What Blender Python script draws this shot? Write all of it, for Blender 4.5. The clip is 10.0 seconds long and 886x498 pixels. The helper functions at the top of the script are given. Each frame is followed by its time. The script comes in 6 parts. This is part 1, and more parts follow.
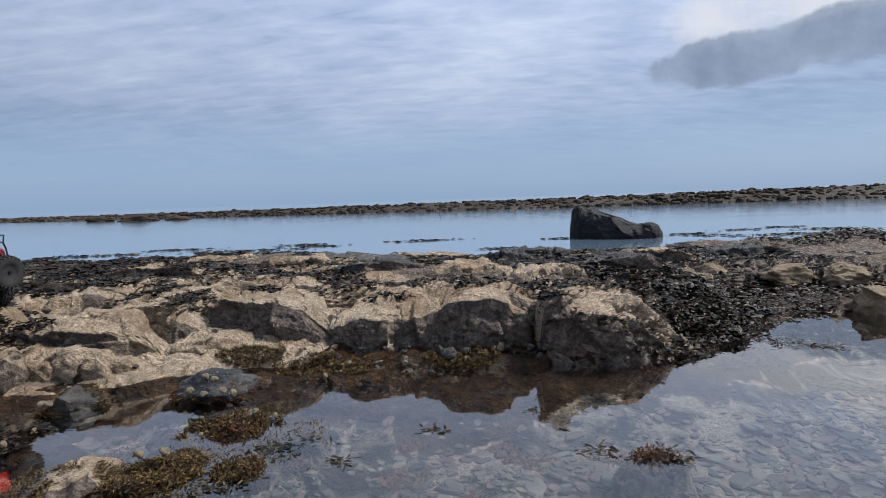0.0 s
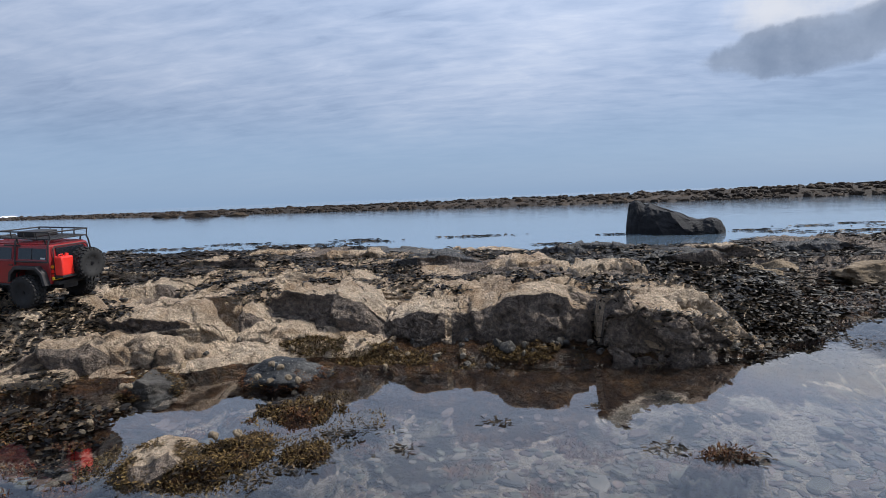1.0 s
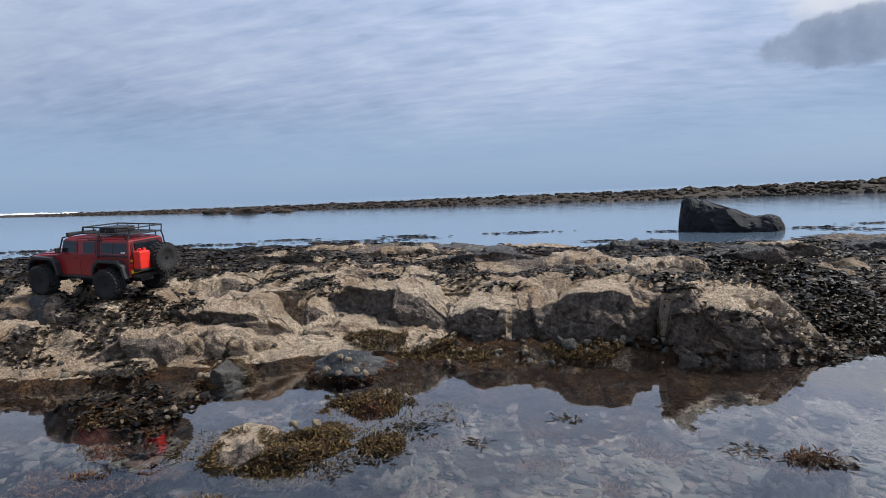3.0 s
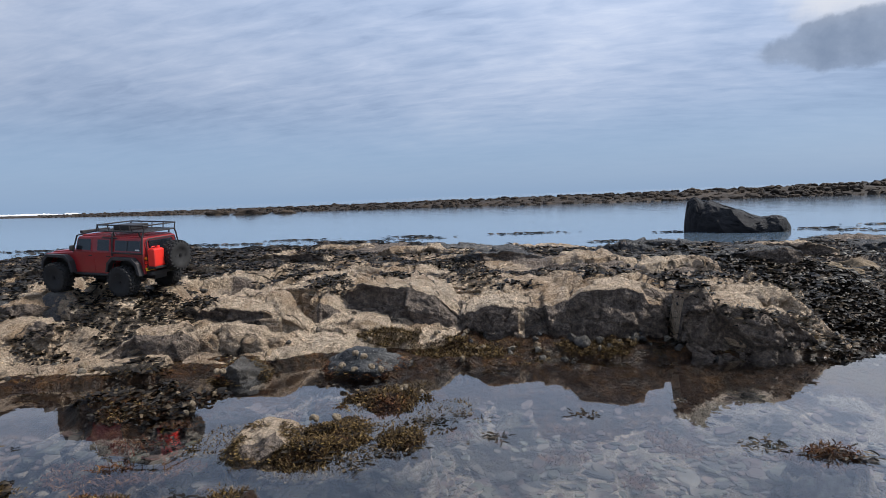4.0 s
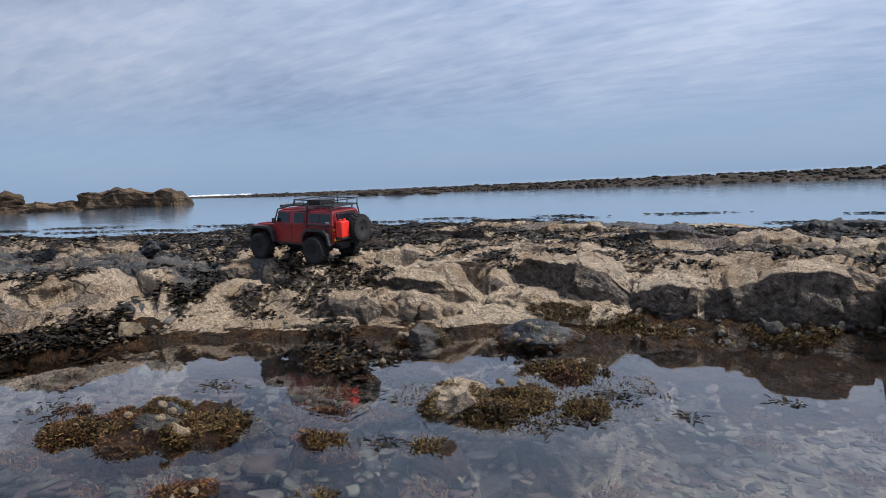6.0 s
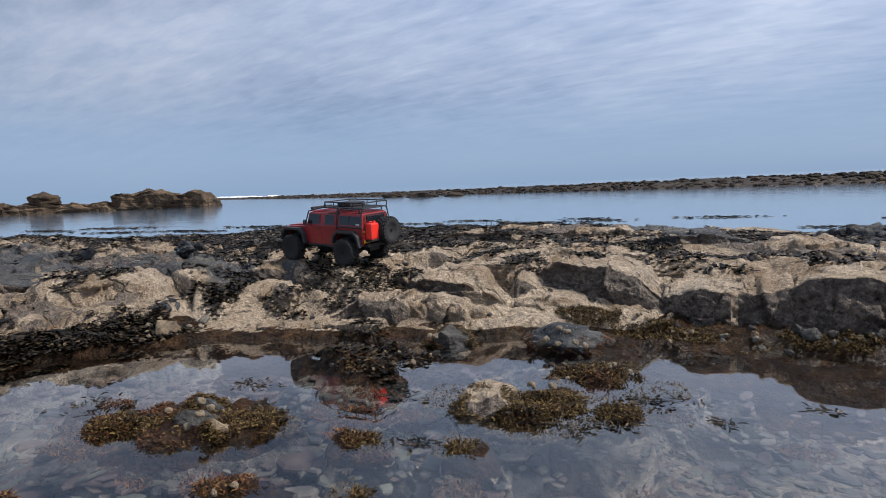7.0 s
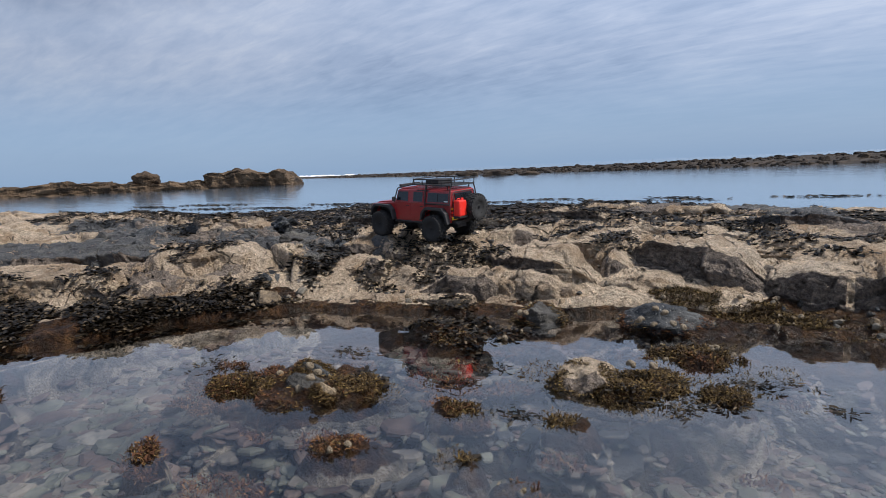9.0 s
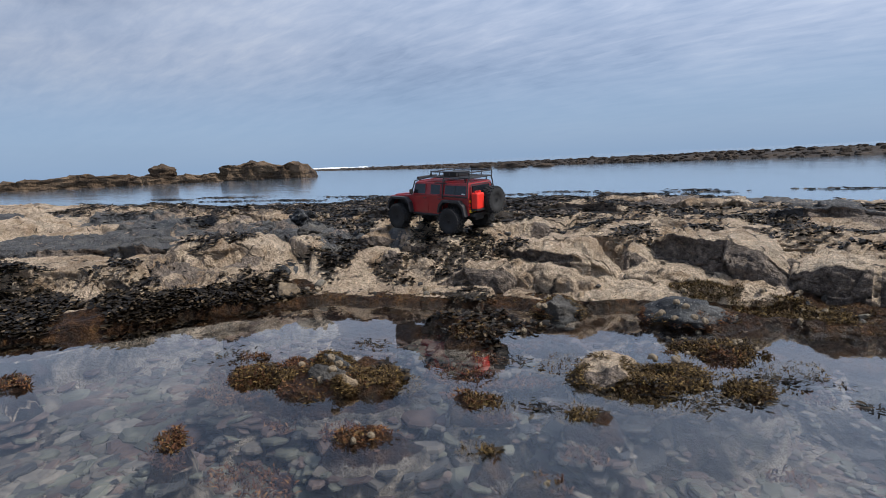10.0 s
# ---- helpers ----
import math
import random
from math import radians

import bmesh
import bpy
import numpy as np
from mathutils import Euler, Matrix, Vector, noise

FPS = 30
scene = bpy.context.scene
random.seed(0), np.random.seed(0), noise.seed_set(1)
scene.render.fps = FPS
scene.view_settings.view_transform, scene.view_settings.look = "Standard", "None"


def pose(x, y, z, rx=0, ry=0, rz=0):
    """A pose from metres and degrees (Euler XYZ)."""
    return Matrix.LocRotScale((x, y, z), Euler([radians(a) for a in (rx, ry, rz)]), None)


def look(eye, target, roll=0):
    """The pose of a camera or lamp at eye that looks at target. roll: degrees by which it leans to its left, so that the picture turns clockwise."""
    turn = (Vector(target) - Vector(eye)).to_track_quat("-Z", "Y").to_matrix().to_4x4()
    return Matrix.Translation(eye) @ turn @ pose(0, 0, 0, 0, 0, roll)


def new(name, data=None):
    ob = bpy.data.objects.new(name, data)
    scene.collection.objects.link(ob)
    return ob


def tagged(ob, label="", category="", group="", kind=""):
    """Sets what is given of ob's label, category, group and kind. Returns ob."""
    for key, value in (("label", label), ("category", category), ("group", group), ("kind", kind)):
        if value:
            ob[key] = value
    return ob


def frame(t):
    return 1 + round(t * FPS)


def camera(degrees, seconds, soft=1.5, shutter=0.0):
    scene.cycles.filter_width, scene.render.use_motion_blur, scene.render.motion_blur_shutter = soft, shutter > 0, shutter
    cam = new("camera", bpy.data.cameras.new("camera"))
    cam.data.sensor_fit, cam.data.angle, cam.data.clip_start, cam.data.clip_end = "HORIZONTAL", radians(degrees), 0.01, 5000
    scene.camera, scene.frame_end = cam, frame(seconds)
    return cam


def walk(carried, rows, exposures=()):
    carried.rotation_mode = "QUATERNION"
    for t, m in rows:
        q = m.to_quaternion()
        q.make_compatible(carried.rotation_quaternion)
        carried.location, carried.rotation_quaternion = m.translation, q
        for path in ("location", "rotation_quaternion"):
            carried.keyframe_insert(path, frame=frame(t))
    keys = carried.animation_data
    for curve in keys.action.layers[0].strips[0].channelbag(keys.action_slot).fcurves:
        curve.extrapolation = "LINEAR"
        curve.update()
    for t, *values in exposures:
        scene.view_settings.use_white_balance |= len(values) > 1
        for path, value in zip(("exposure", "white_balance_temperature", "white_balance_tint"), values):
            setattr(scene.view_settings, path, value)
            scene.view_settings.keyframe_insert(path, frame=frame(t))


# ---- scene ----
cam = camera(77.5, 10.0, soft=0.8)
PATH = [
    (0, (0.092, 0.17, 0.549), (0.073, 2.162, 0.371), -2.0),
    (0.5, (0.067, 0.167, 0.541), (-0.043, 2.156, 0.361), -2.0),
    (1, (0.06, 0.167, 0.539), (-0.136, 2.148, 0.355), -2.2),
    (1.5, (0.039, 0.158, 0.537), (-0.252, 2.128, 0.354), -2.2),
    (2, (0.014, 0.152, 0.538), (-0.318, 2.115, 0.35), -2.3),
    (2.5, (0.0, 0.149, 0.549), (-0.335, 2.111, 0.356), -2.3),
    (4, (-0.053, 0.123, 0.534), (-0.394, 2.085, 0.348), -2.2),
    (4.5, (-0.073, 0.114, 0.534), (-0.426, 2.074, 0.357), -2.2),
    (4.8, (-0.075, 0.097, 0.54), (-0.603, 2.019, 0.374), -2.0),
    (5, (-0.088, 0.09, 0.525), (-0.738, 1.973, 0.352), -2.2),
    (5.5, (-0.123, 0.074, 0.517), (-0.879, 1.913, 0.296), -2.4),
    (5.7, (-0.14, 0.067, 0.518), (-0.925, 1.891, 0.285), -2.5),
    (7, (-0.169, 0.04, 0.524), (-1.061, 1.817, 0.301), -2.4),
    (7.5, (-0.194, 0.015, 0.516), (-1.181, 1.738, 0.28), -2.4),
    (8, (-0.213, 0.004, 0.521), (-1.28, 1.674, 0.25), -2.6),
    (8.5, (-0.215, -0.001, 0.52), (-1.308, 1.651, 0.239), -2.6),
    (9, (-0.217, -0.004, 0.52), (-1.332, 1.632, 0.233), -2.6),
    (9.5, (-0.224, -0.009, 0.52), (-1.354, 1.614, 0.22), -2.7),
    (10, (-0.232, -0.015, 0.522), (-1.384, 1.589, 0.21), -2.7),
]
walk(cam, [(t, look(eye, target, roll)) for t, eye, target, roll in PATH])

# ---------------------------------------------------------------- sky and sun
SUN_AZ, SUN_EL = radians(72), radians(50)      # compass turn from +y (clockwise), height


def node(nt, kind, at=(0, 0), **inputs):
    n = nt.nodes.new(kind)
    n.location = at
    for k, v in inputs.items():
        n.inputs[k.replace("_", " ")].default_value = v
    return n


def ramp(nt, fac, stops, interp="LINEAR"):
    r = nt.nodes.new("ShaderNodeValToRGB")
    r.color_ramp.interpolation = interp
    els = r.color_ramp.elements
    while len(els) < len(stops):
        els.new(0.5)
    for e, (p, c) in zip(els, stops):
        e.position = p
        e.color = (*c, 1) if len(c) == 3 else c
    nt.links.new(fac, r.inputs[0])
    return r.outputs[0]


def math_node(nt, op, a, b=None, c=None, clamp=False):
    n = nt.nodes.new("ShaderNodeMath")
    n.operation, n.use_clamp = op, clamp
    for i, v in enumerate((a, b, c)):
        if v is None:
            continue
        if isinstance(v, (int, float)):
            n.inputs[i].default_value = v
        else:
            nt.links.new(v, n.inputs[i])
    return n.outputs[0]


def mix_col(nt, fac, a, b, blend="MIX"):
    n = nt.nodes.new("ShaderNodeMix")
    n.data_type, n.blend_type = "RGBA", blend
    for i, v in ((0, fac), (6, a), (7, b)):
        if isinstance(v, (int, float)):
            n.inputs[i].default_value = v
        elif isinstance(v, tuple):
            n.inputs[i].default_value = (*v, 1)
        else:
            nt.links.new(v, n.inputs[i])
    return n.outputs[2]


def noise_tex(nt, vec, scale, detail=4.0, rough=0.55, distort=0.0):
    n = nt.nodes.new("ShaderNodeTexNoise")
    n.inputs["Scale"].default_value, n.inputs["Detail"].default_value = scale, detail
    n.inputs["Roughness"].default_value, n.inputs["Distortion"].default_value = rough, distort
    if vec is not None:
        nt.links.new(vec, n.inputs["Vector"])
    return n.outputs["Fac"]


def build_world():
    w = bpy.data.worlds.new("overcast_sky")
    w.use_nodes = True
    scene.world = w
    nt = w.node_tree
    nt.nodes.clear()
    out = nt.nodes.new("ShaderNodeOutputWorld")
    tc = nt.nodes.new("ShaderNodeTexCoord").outputs["Generated"]
    sky = nt.nodes.new("ShaderNodeTexSky")
    sky.sky_type, sky.sun_disc = "NISHITA", False
    sky.sun_elevation, sky.sun_rotation = SUN_EL, SUN_AZ
    sky.air_density, sky.dust_density = 1.0, 2.0
    sep = nt.nodes.new("ShaderNodeSeparateXYZ")
    nt.links.new(tc, sep.inputs[0])
    up = math_node(nt, "MAXIMUM", sep.outputs[2], 0.0)
    # a flat cloud deck: the direction meets a plane overhead
    lift = math_node(nt, "ADD", up, 0.17)
    flat = nt.nodes.new("ShaderNodeCombineXYZ")
    nt.links.new(math_node(nt, "DIVIDE", sep.outputs[0], lift), flat.inputs[0])
    nt.links.new(math_node(nt, "DIVIDE", sep.outputs[1], lift), flat.inputs[1])
    big = noise_tex(nt, flat.outputs[0], 0.55, 5.0, 0.55, 0.3)
    rip = nt.nodes.new("ShaderNodeMapping")
    rip.inputs["Scale"].default_value = (0.6, 1.5, 1.0)
    rip.inputs["Rotation"].default_value = (0, 0, radians(20))
    nt.links.new(flat.outputs[0], rip.inputs[0])
    small = noise_tex(nt, rip.outputs[0], 6.5, 7.0, 0.6, 0.35)
    mixed = math_node(nt, "ADD", math_node(nt, "MULTIPLY", big, 0.68), math_node(nt, "MULTIPLY", small, 0.32))
    # deck brightness follows the standard overcast law: brighter overhead
    deck = ramp(nt, mixed, [(0.36, (0.255, 0.335, 0.50)), (0.46, (0.36, 0.45, 0.63)), (0.55, (0.46, 0.54, 0.71)), (0.66, (0.60, 0.66, 0.79))])
    law = math_node(nt, "MULTIPLY_ADD", up, 0.98, 0.88)
    az = math_node(nt, "ARCTAN2", sep.outputs[0], sep.outputs[1])
    side = math_node(nt, "COSINE", math_node(nt, "SUBTRACT", az, radians(40)))     # the deck is thinner on the sun's side
    law = math_node(nt, "MULTIPLY", law, math_node(nt, "MULTIPLY_ADD", side, 0.22, 0.86))
    lawv = nt.nodes.new("ShaderNodeCombineXYZ")
    for i in range(3):
        nt.links.new(law, lawv.inputs[i])
    deck = mix_col(nt, 1.0, deck, lawv.outputs[0], "MULTIPLY")
    # a heavier, darker bank of cloud to the left
    hu = math_node(nt, "DIVIDE", math_node(nt, "SUBTRACT", az, radians(-66)), radians(36))
    hv = math_node(nt, "DIVIDE", math_node(nt, "SUBTRACT", up, 0.46), 0.25)
    hr = math_node(nt, "ADD", math_node(nt, "ADD", math_node(nt, "MULTIPLY", hu, hu), math_node(nt, "MULTIPLY", hv, hv)), math_node(nt, "MULTIPLY_ADD", big, 1.8, -0.9))
    deck = mix_col(nt, ramp(nt, hr, [(0.15, (1, 1, 1)), (1.0, (0, 0, 0))], "EASE"), deck, mix_col(nt, 1.0, deck, (0.36, 0.41, 0.48), "MULTIPLY"))
    # towards the horizon the deck thins into pale blue
    blue = mix_col(nt, 1.0, sky.outputs[0], (0.075, 0.078, 0.085), "MULTIPLY")
    low = mix_col(nt, 0.25, (0.33, 0.485, 0.725), blue)
    haze = ramp(nt, up, [(0.0, (0.0, 0.0, 0.0)), (0.05, (0.10, 0.10, 0.10)), (0.20, (0.9, 0.9, 0.9)), (0.32, (1, 1, 1))], "EASE")
    col = mix_col(nt, haze, low, deck)
    # one dark cloud with a lit rim, seen over the big rock
    cu = math_node(nt, "DIVIDE", math_node(nt, "SUBTRACT", az, radians(33)), radians(13.5))
    tilt = math_node(nt, "SUBTRACT", up, math_node(nt, "MULTIPLY", math_node(nt, "SUBTRACT", az, radians(33)), 0.07))
    cv = math_node(nt, "DIVIDE", math_node(nt, "SUBTRACT", tilt, 0.207), 0.036)
    ed = noise_tex(nt, tc, 9.0, 8.0, 0.6)
    rr = math_node(nt, "ADD", math_node(nt, "MULTIPLY", cu, cu), math_node(nt, "MULTIPLY", cv, cv))
    rr = math_node(nt, "ADD", rr, math_node(nt, "MULTIPLY_ADD", ed, 3.6, -1.8))
    rr = math_node(nt, "MULTIPLY", rr, 0.5)
    cloud = ramp(nt, rr, [(0.0, (0.95, 0.95, 0.95)), (0.38, (0.8, 0.8, 0.8)), (0.70, (0, 0, 0))], "EASE")
    lv = math_node(nt, "DIVIDE", math_node(nt, "SUBTRACT", tilt, 0.268), 0.055)
    lr = math_node(nt, "ADD", math_node(nt, "ADD", math_node(nt, "MULTIPLY", cu, cu), math_node(nt, "MULTIPLY", lv, lv)), math_node(nt, "MULTIPLY_ADD", ed, 2.6, -1.3))
    lit = ramp(nt, lr, [(0.0, (0.8, 0.8, 0.8)), (1.0, (0, 0, 0))], "EASE")
    col = mix_col(nt, lit, col, (0.76, 0.78, 0.84))
    shade = ramp(nt, ed, [(0.3, (0.20, 0.265, 0.39)), (0.7, (0.34, 0.41, 0.54))])
    col = mix_col(nt, cloud, col, shade)
    bg = nt.nodes.new("ShaderNodeBackground")
    nt.links.new(col, bg.inputs[0])
    bg.inputs[1].default_value = 1.0
    nt.links.new(bg.outputs[0], out.inputs[0])


build_world()
sun = new("sun", bpy.data.lights.new("sun", "SUN"))
sun.data.energy, sun.data.angle, sun.data.color = 5.0, radians(5), (1.0, 0.95, 0.87)
sun_dir = Vector((math.sin(SUN_AZ) * math.cos(SUN_EL), math.cos(SUN_AZ) * math.cos(SUN_EL), math.sin(SUN_EL)))
sun.matrix_world = look(sun_dir * 50, (0, 0, 0))

# ---------------------------------------------------------------- materials
def blank(name):
    m = bpy.data.materials.new(name)
    m.use_nodes = True
    nt = m.node_tree
    return m, nt, nt.nodes["Principled BSDF"]


def coords(nt):
    return nt.nodes.new("ShaderNodeNewGeometry").outputs["Position"]


def local_coords(nt):
    return nt.nodes.new("ShaderNodeTexCoord").outputs["Object"]


def add_bump(nt, bsdf, heights, dist=0.01, strength=0.6):
    """heights: (noise output, weight) pairs."""
    total = None
    for h, w in heights:
        v = math_node(nt, "MULTIPLY", h, w)
        total = v if total is None else math_node(nt, "ADD", total, v)
    b = nt.nodes.new("ShaderNodeBump")
    b.inputs["Strength"].default_value, b.inputs["Distance"].default_value = strength, dist
    nt.links.new(total, b.inputs["Height"])
    nt.links.new(b.outputs[0], bsdf.inputs["Normal"])


def stone(name, cols, coarse=3.0, fine=60.0, rough=(0.7, 0.95), bump=0.008, local=False, speck=None, spec=0.35):
    """A rock: three colours over coarse noise, grain, optional pale specks."""
    m, nt, b = blank(name)
    p = local_coords(nt) if local else coords(nt)
    a = noise_tex(nt, p, coarse, 6.0, 0.6, 0.4)
    g = noise_tex(nt, p, fine, 5.0, 0.65)
    k = noise_tex(nt, p, fine * 4, 3.0, 0.6)
    col = ramp(nt, a, [(0.32, cols[0]), (0.5, cols[1]), (0.68, cols[2])])
    grain = ramp(nt, g, [(0.3, (0.55, 0.55, 0.55)), (0.5, (1, 1, 1)), (0.72, (1.3, 1.27, 1.2))])
    col = mix_col(nt, 0.85, col, grain, "MULTIPLY")
    if speck:
        s = noise_tex(nt, p, fine * 1.7, 2.0, 0.5)
        col = mix_col(nt, ramp(nt, s, [(0.66, (0, 0, 0)), (0.72, (1, 1, 1))]), col, speck)
    nt.links.new(col, b.inputs["Base Color"])
    nt.links.new(math_node(nt, "MULTIPLY_ADD", g, rough[1] - rough[0], rough[0]), b.inputs["Roughness"])
    b.inputs["Specular IOR Level"].default_value = spec
    add_bump(nt, b, [(a, 1.2), (g, 0.6), (k, 0.22)], bump, 0.8)
    return m


def voronoi(nt, vec, scale, out="Distance", feature="F1"):
    n = nt.nodes.new("ShaderNodeTexVoronoi")
    n.feature = feature
    n.inputs["Scale"].default_value = scale
    nt.links.new(vec, n.inputs["Vector"])
    return n.outputs[out]


def ground_material():
    """Shore rock: tan barnacle crust, dark broken faces with some shade painted in, wet apron and stony bed, by the
    masks of the mesh.
    """
    m, nt, b = blank("shore_rock")
    p = coords(nt)
    a = noise_tex(nt, p, 3.2, 6.0, 0.6, 0.5)
    mid = noise_tex(nt, p, 8.0, 6.0, 0.68, 0.6)
    s = noise_tex(nt, p, 15.0, 6.0, 0.7, 0.4)
    g = noise_tex(nt, p, 60.0, 6.0, 0.75)
    k = noise_tex(nt, p, 125.0, 4.0, 0.72)
    grit = noise_tex(nt, p, 34.0, 9.0, 0.82, 0.2)
    crust = voronoi(nt, p, 120.0)
    crack = voronoi(nt, p, 9.0, "Distance", "DISTANCE_TO_EDGE")
    tan = ramp(nt, a, [(0.28, (0.36, 0.265, 0.19)), (0.42, (0.54, 0.415, 0.305)), (0.58, (0.68, 0.54, 0.405)), (0.72, (0.46, 0.38, 0.30))])
    tan = mix_col(nt, 0.9, tan, ramp(nt, g, [(0.28, (0.32, 0.30, 0.27)), (0.42, (0.84, 0.82, 0.80)), (0.55, (1.08, 1.08, 1.07)), (0.72, (1.4, 1.37, 1.32))]), "MULTIPLY")
    tan = mix_col(nt, 0.8, tan, ramp(nt, k, [(0.30, (0.45, 0.43, 0.40)), (0.46, (1, 1, 1)), (0.62, (1.12, 1.12, 1.1)), (0.75, (1.35, 1.33, 1.3))]), "MULTIPLY")
    ochre = noise_tex(nt, p, 5.5, 6.0, 0.65, 0.8)
    tan = mix_col(nt, ramp(nt, ochre, [(0.50, (0, 0, 0)), (0.64, (0.75, 0.75, 0.75))]), tan, (0.34, 0.22, 0.125))
    tan = mix_col(nt, 0.9, tan, ramp(nt, grit, [(0.30, (0.38, 0.35, 0.32)), (0.44, (0.86, 0.85, 0.83)), (0.56, (1.06, 1.06, 1.06)), (0.70, (1.3, 1.29, 1.27))]), "MULTIPLY")
    tan = mix_col(nt, ramp(nt, mid, [(0.56, (0, 0, 0)), (0.68, (0.65, 0.65, 0.65))]), tan, (0.19, 0.145, 0.105))
    tan = mix_col(nt, ramp(nt, s, [(0.61, (0, 0, 0)), (0.70, (0.8, 0.8, 0.8))]), tan, (0.055, 0.044, 0.032))
    tan = mix_col(nt, ramp(nt, crust, [(0.12, (0.45, 0.45, 0.45)), (0.3, (0, 0, 0))]), tan, (0.52, 0.45, 0.34))
    # bare broken rock; the tone also carries the shade of steep fronts
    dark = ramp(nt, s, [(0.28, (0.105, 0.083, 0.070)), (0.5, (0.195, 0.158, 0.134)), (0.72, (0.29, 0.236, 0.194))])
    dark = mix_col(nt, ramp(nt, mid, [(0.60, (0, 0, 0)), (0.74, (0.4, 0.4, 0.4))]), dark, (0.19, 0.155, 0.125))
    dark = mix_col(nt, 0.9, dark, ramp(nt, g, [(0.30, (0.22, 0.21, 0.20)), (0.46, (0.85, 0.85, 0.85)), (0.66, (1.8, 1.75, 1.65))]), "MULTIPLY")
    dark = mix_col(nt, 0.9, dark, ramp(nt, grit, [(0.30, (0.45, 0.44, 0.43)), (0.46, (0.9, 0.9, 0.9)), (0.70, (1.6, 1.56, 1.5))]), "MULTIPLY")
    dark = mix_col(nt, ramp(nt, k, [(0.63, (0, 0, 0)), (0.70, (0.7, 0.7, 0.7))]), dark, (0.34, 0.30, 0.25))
    bed = ramp(nt, s, [(0.28, (0.020, 0.017, 0.014)), (0.45, (0.042, 0.036, 0.030)), (0.60, (0.08, 0.068, 0.056)), (0.74, (0.14, 0.122, 0.10))])
    flags = noise_tex(nt, p, 4.0, 3.0, 0.5, 0.8)
    bed = mix_col(nt, ramp(nt, flags, [(0.40, (0.75, 0.75, 0.75)), (0.55, (0, 0, 0))]), bed, (0.032, 0.026, 0.020))
    wv = nt.nodes.new("ShaderNodeVectorMath")
    wv.operation = "MULTIPLY_ADD"
    wn = nt.nodes.new("ShaderNodeTexNoise")
    wn.inputs["Scale"].default_value = 11.0
    nt.links.new(p, wn.inputs["Vector"])
    nt.links.new(wn.outputs["Color"], wv.inputs[0])
    wv.inputs[1].default_value = (0.10, 0.10, 0.10)
    nt.links.new(p, wv.inputs[2])
    for scale, lo, hi in ((7.0, 0.40, 2.3), (19.0, 0.45, 1.9)):          # cobbles, each of its own shade
        shade = math_node(nt, "FRACT", math_node(nt, "MULTIPLY", voronoi(nt, wv.outputs[0], scale, "Color"), 7.0))
        bed = mix_col(nt, 0.85, bed, ramp(nt, shade, [(0.0, (lo, lo, lo)), (0.6, (1, 0.99, 0.96)), (1.0, (hi, hi * 0.98, hi * 0.92))]), "MULTIPLY")
        rim = voronoi(nt, wv.outputs[0], scale, "Distance", "DISTANCE_TO_EDGE")
        bed = mix_col(nt, ramp(nt, rim, [(0.0, (0.95, 0.95, 0.95)), (0.05, (0.6, 0.6, 0.6)), (0.10, (0, 0, 0))]), bed, (0.014, 0.011, 0.009))
    pale = noise_tex(nt, p, 5.0, 5.0, 0.62, 0.7)
    bed = mix_col(nt, ramp(nt, pale, [(0.44, (0, 0, 0)), (0.56, (0.85, 0.85, 0.85))]), bed, mix_col(nt, 0.8, (0.46, 0.375, 0.28), ramp(nt, g, [(0.3, (0.5, 0.5, 0.5)), (0.7, (1.3, 1.3, 1.3))]), "MULTIPLY"))
    stain = noise_tex(nt, p, 6.5, 4.0, 0.6, 0.5)
    bed = mix_col(nt, ramp(nt, stain, [(0.56, (0, 0, 0)), (0.66, (0.8, 0.8, 0.8))]), bed, (0.085, 0.040, 0.034))
    bed = mix_col(nt, ramp(nt, stain, [(0.30, (0.6, 0.6, 0.6)), (0.40, (0, 0, 0))]), bed, (0.10, 0.085, 0.040))
    wet = ramp(nt, s, [(0.30, (0.010, 0.0045, 0.0022)), (0.5, (0.056, 0.025, 0.010)), (0.70, (0.16, 0.082, 0.032))])
    wet = mix_col(nt, 0.9, wet, ramp(nt, g, [(0.34, (0.30, 0.28, 0.26)), (0.5, (0.8, 0.8, 0.8)), (0.64, (1.7, 1.65, 1.5))]), "MULTIPLY")
    wet = mix_col(nt, ramp(nt, mid, [(0.52, (0, 0, 0)), (0.62, (0.75, 0.75, 0.75))]), wet, (0.032, 0.024, 0.016))
    grey = ramp(nt, s, [(0.30, (0.050, 0.052, 0.058)), (0.5, (0.115, 0.115, 0.12)), (0.70, (0.22, 0.205, 0.18))])
    fis = voronoi(nt, wv.outputs[0], 3.4, "Distance", "DISTANCE_TO_EDGE")
    gap = ramp(nt, fis, [(0.0, (1, 1, 1)), (0.010, (0.8, 0.8, 0.8)), (0.022, (0, 0, 0))])
    gap = math_node(nt, "MULTIPLY", gap, ramp(nt, mid, [(0.44, (0, 0, 0)), (0.56, (1, 1, 1))]))
    tan = mix_col(nt, gap, tan, (0.035, 0.027, 0.02))
    at = nt.nodes.new("ShaderNodeAttribute")
    at.attribute_name = "kind"
    ch = nt.nodes.new("ShaderNodeSeparateColor")
    nt.links.new(at.outputs["Color"], ch.inputs[0])
    jag = math_node(nt, "ADD", math_node(nt, "MULTIPLY_ADD", s, 0.9, -0.45), math_node(nt, "MULTIPLY_ADD", g, 0.6, -0.3))

    def edge(sock):
        v = math_node(nt, "ADD", sock, jag)
        return ramp(nt, v, [(0.45, (0, 0, 0)), (0.55, (1, 1, 1))])
    col = mix_col(nt, edge(at.outputs["Alpha"]), tan, grey)
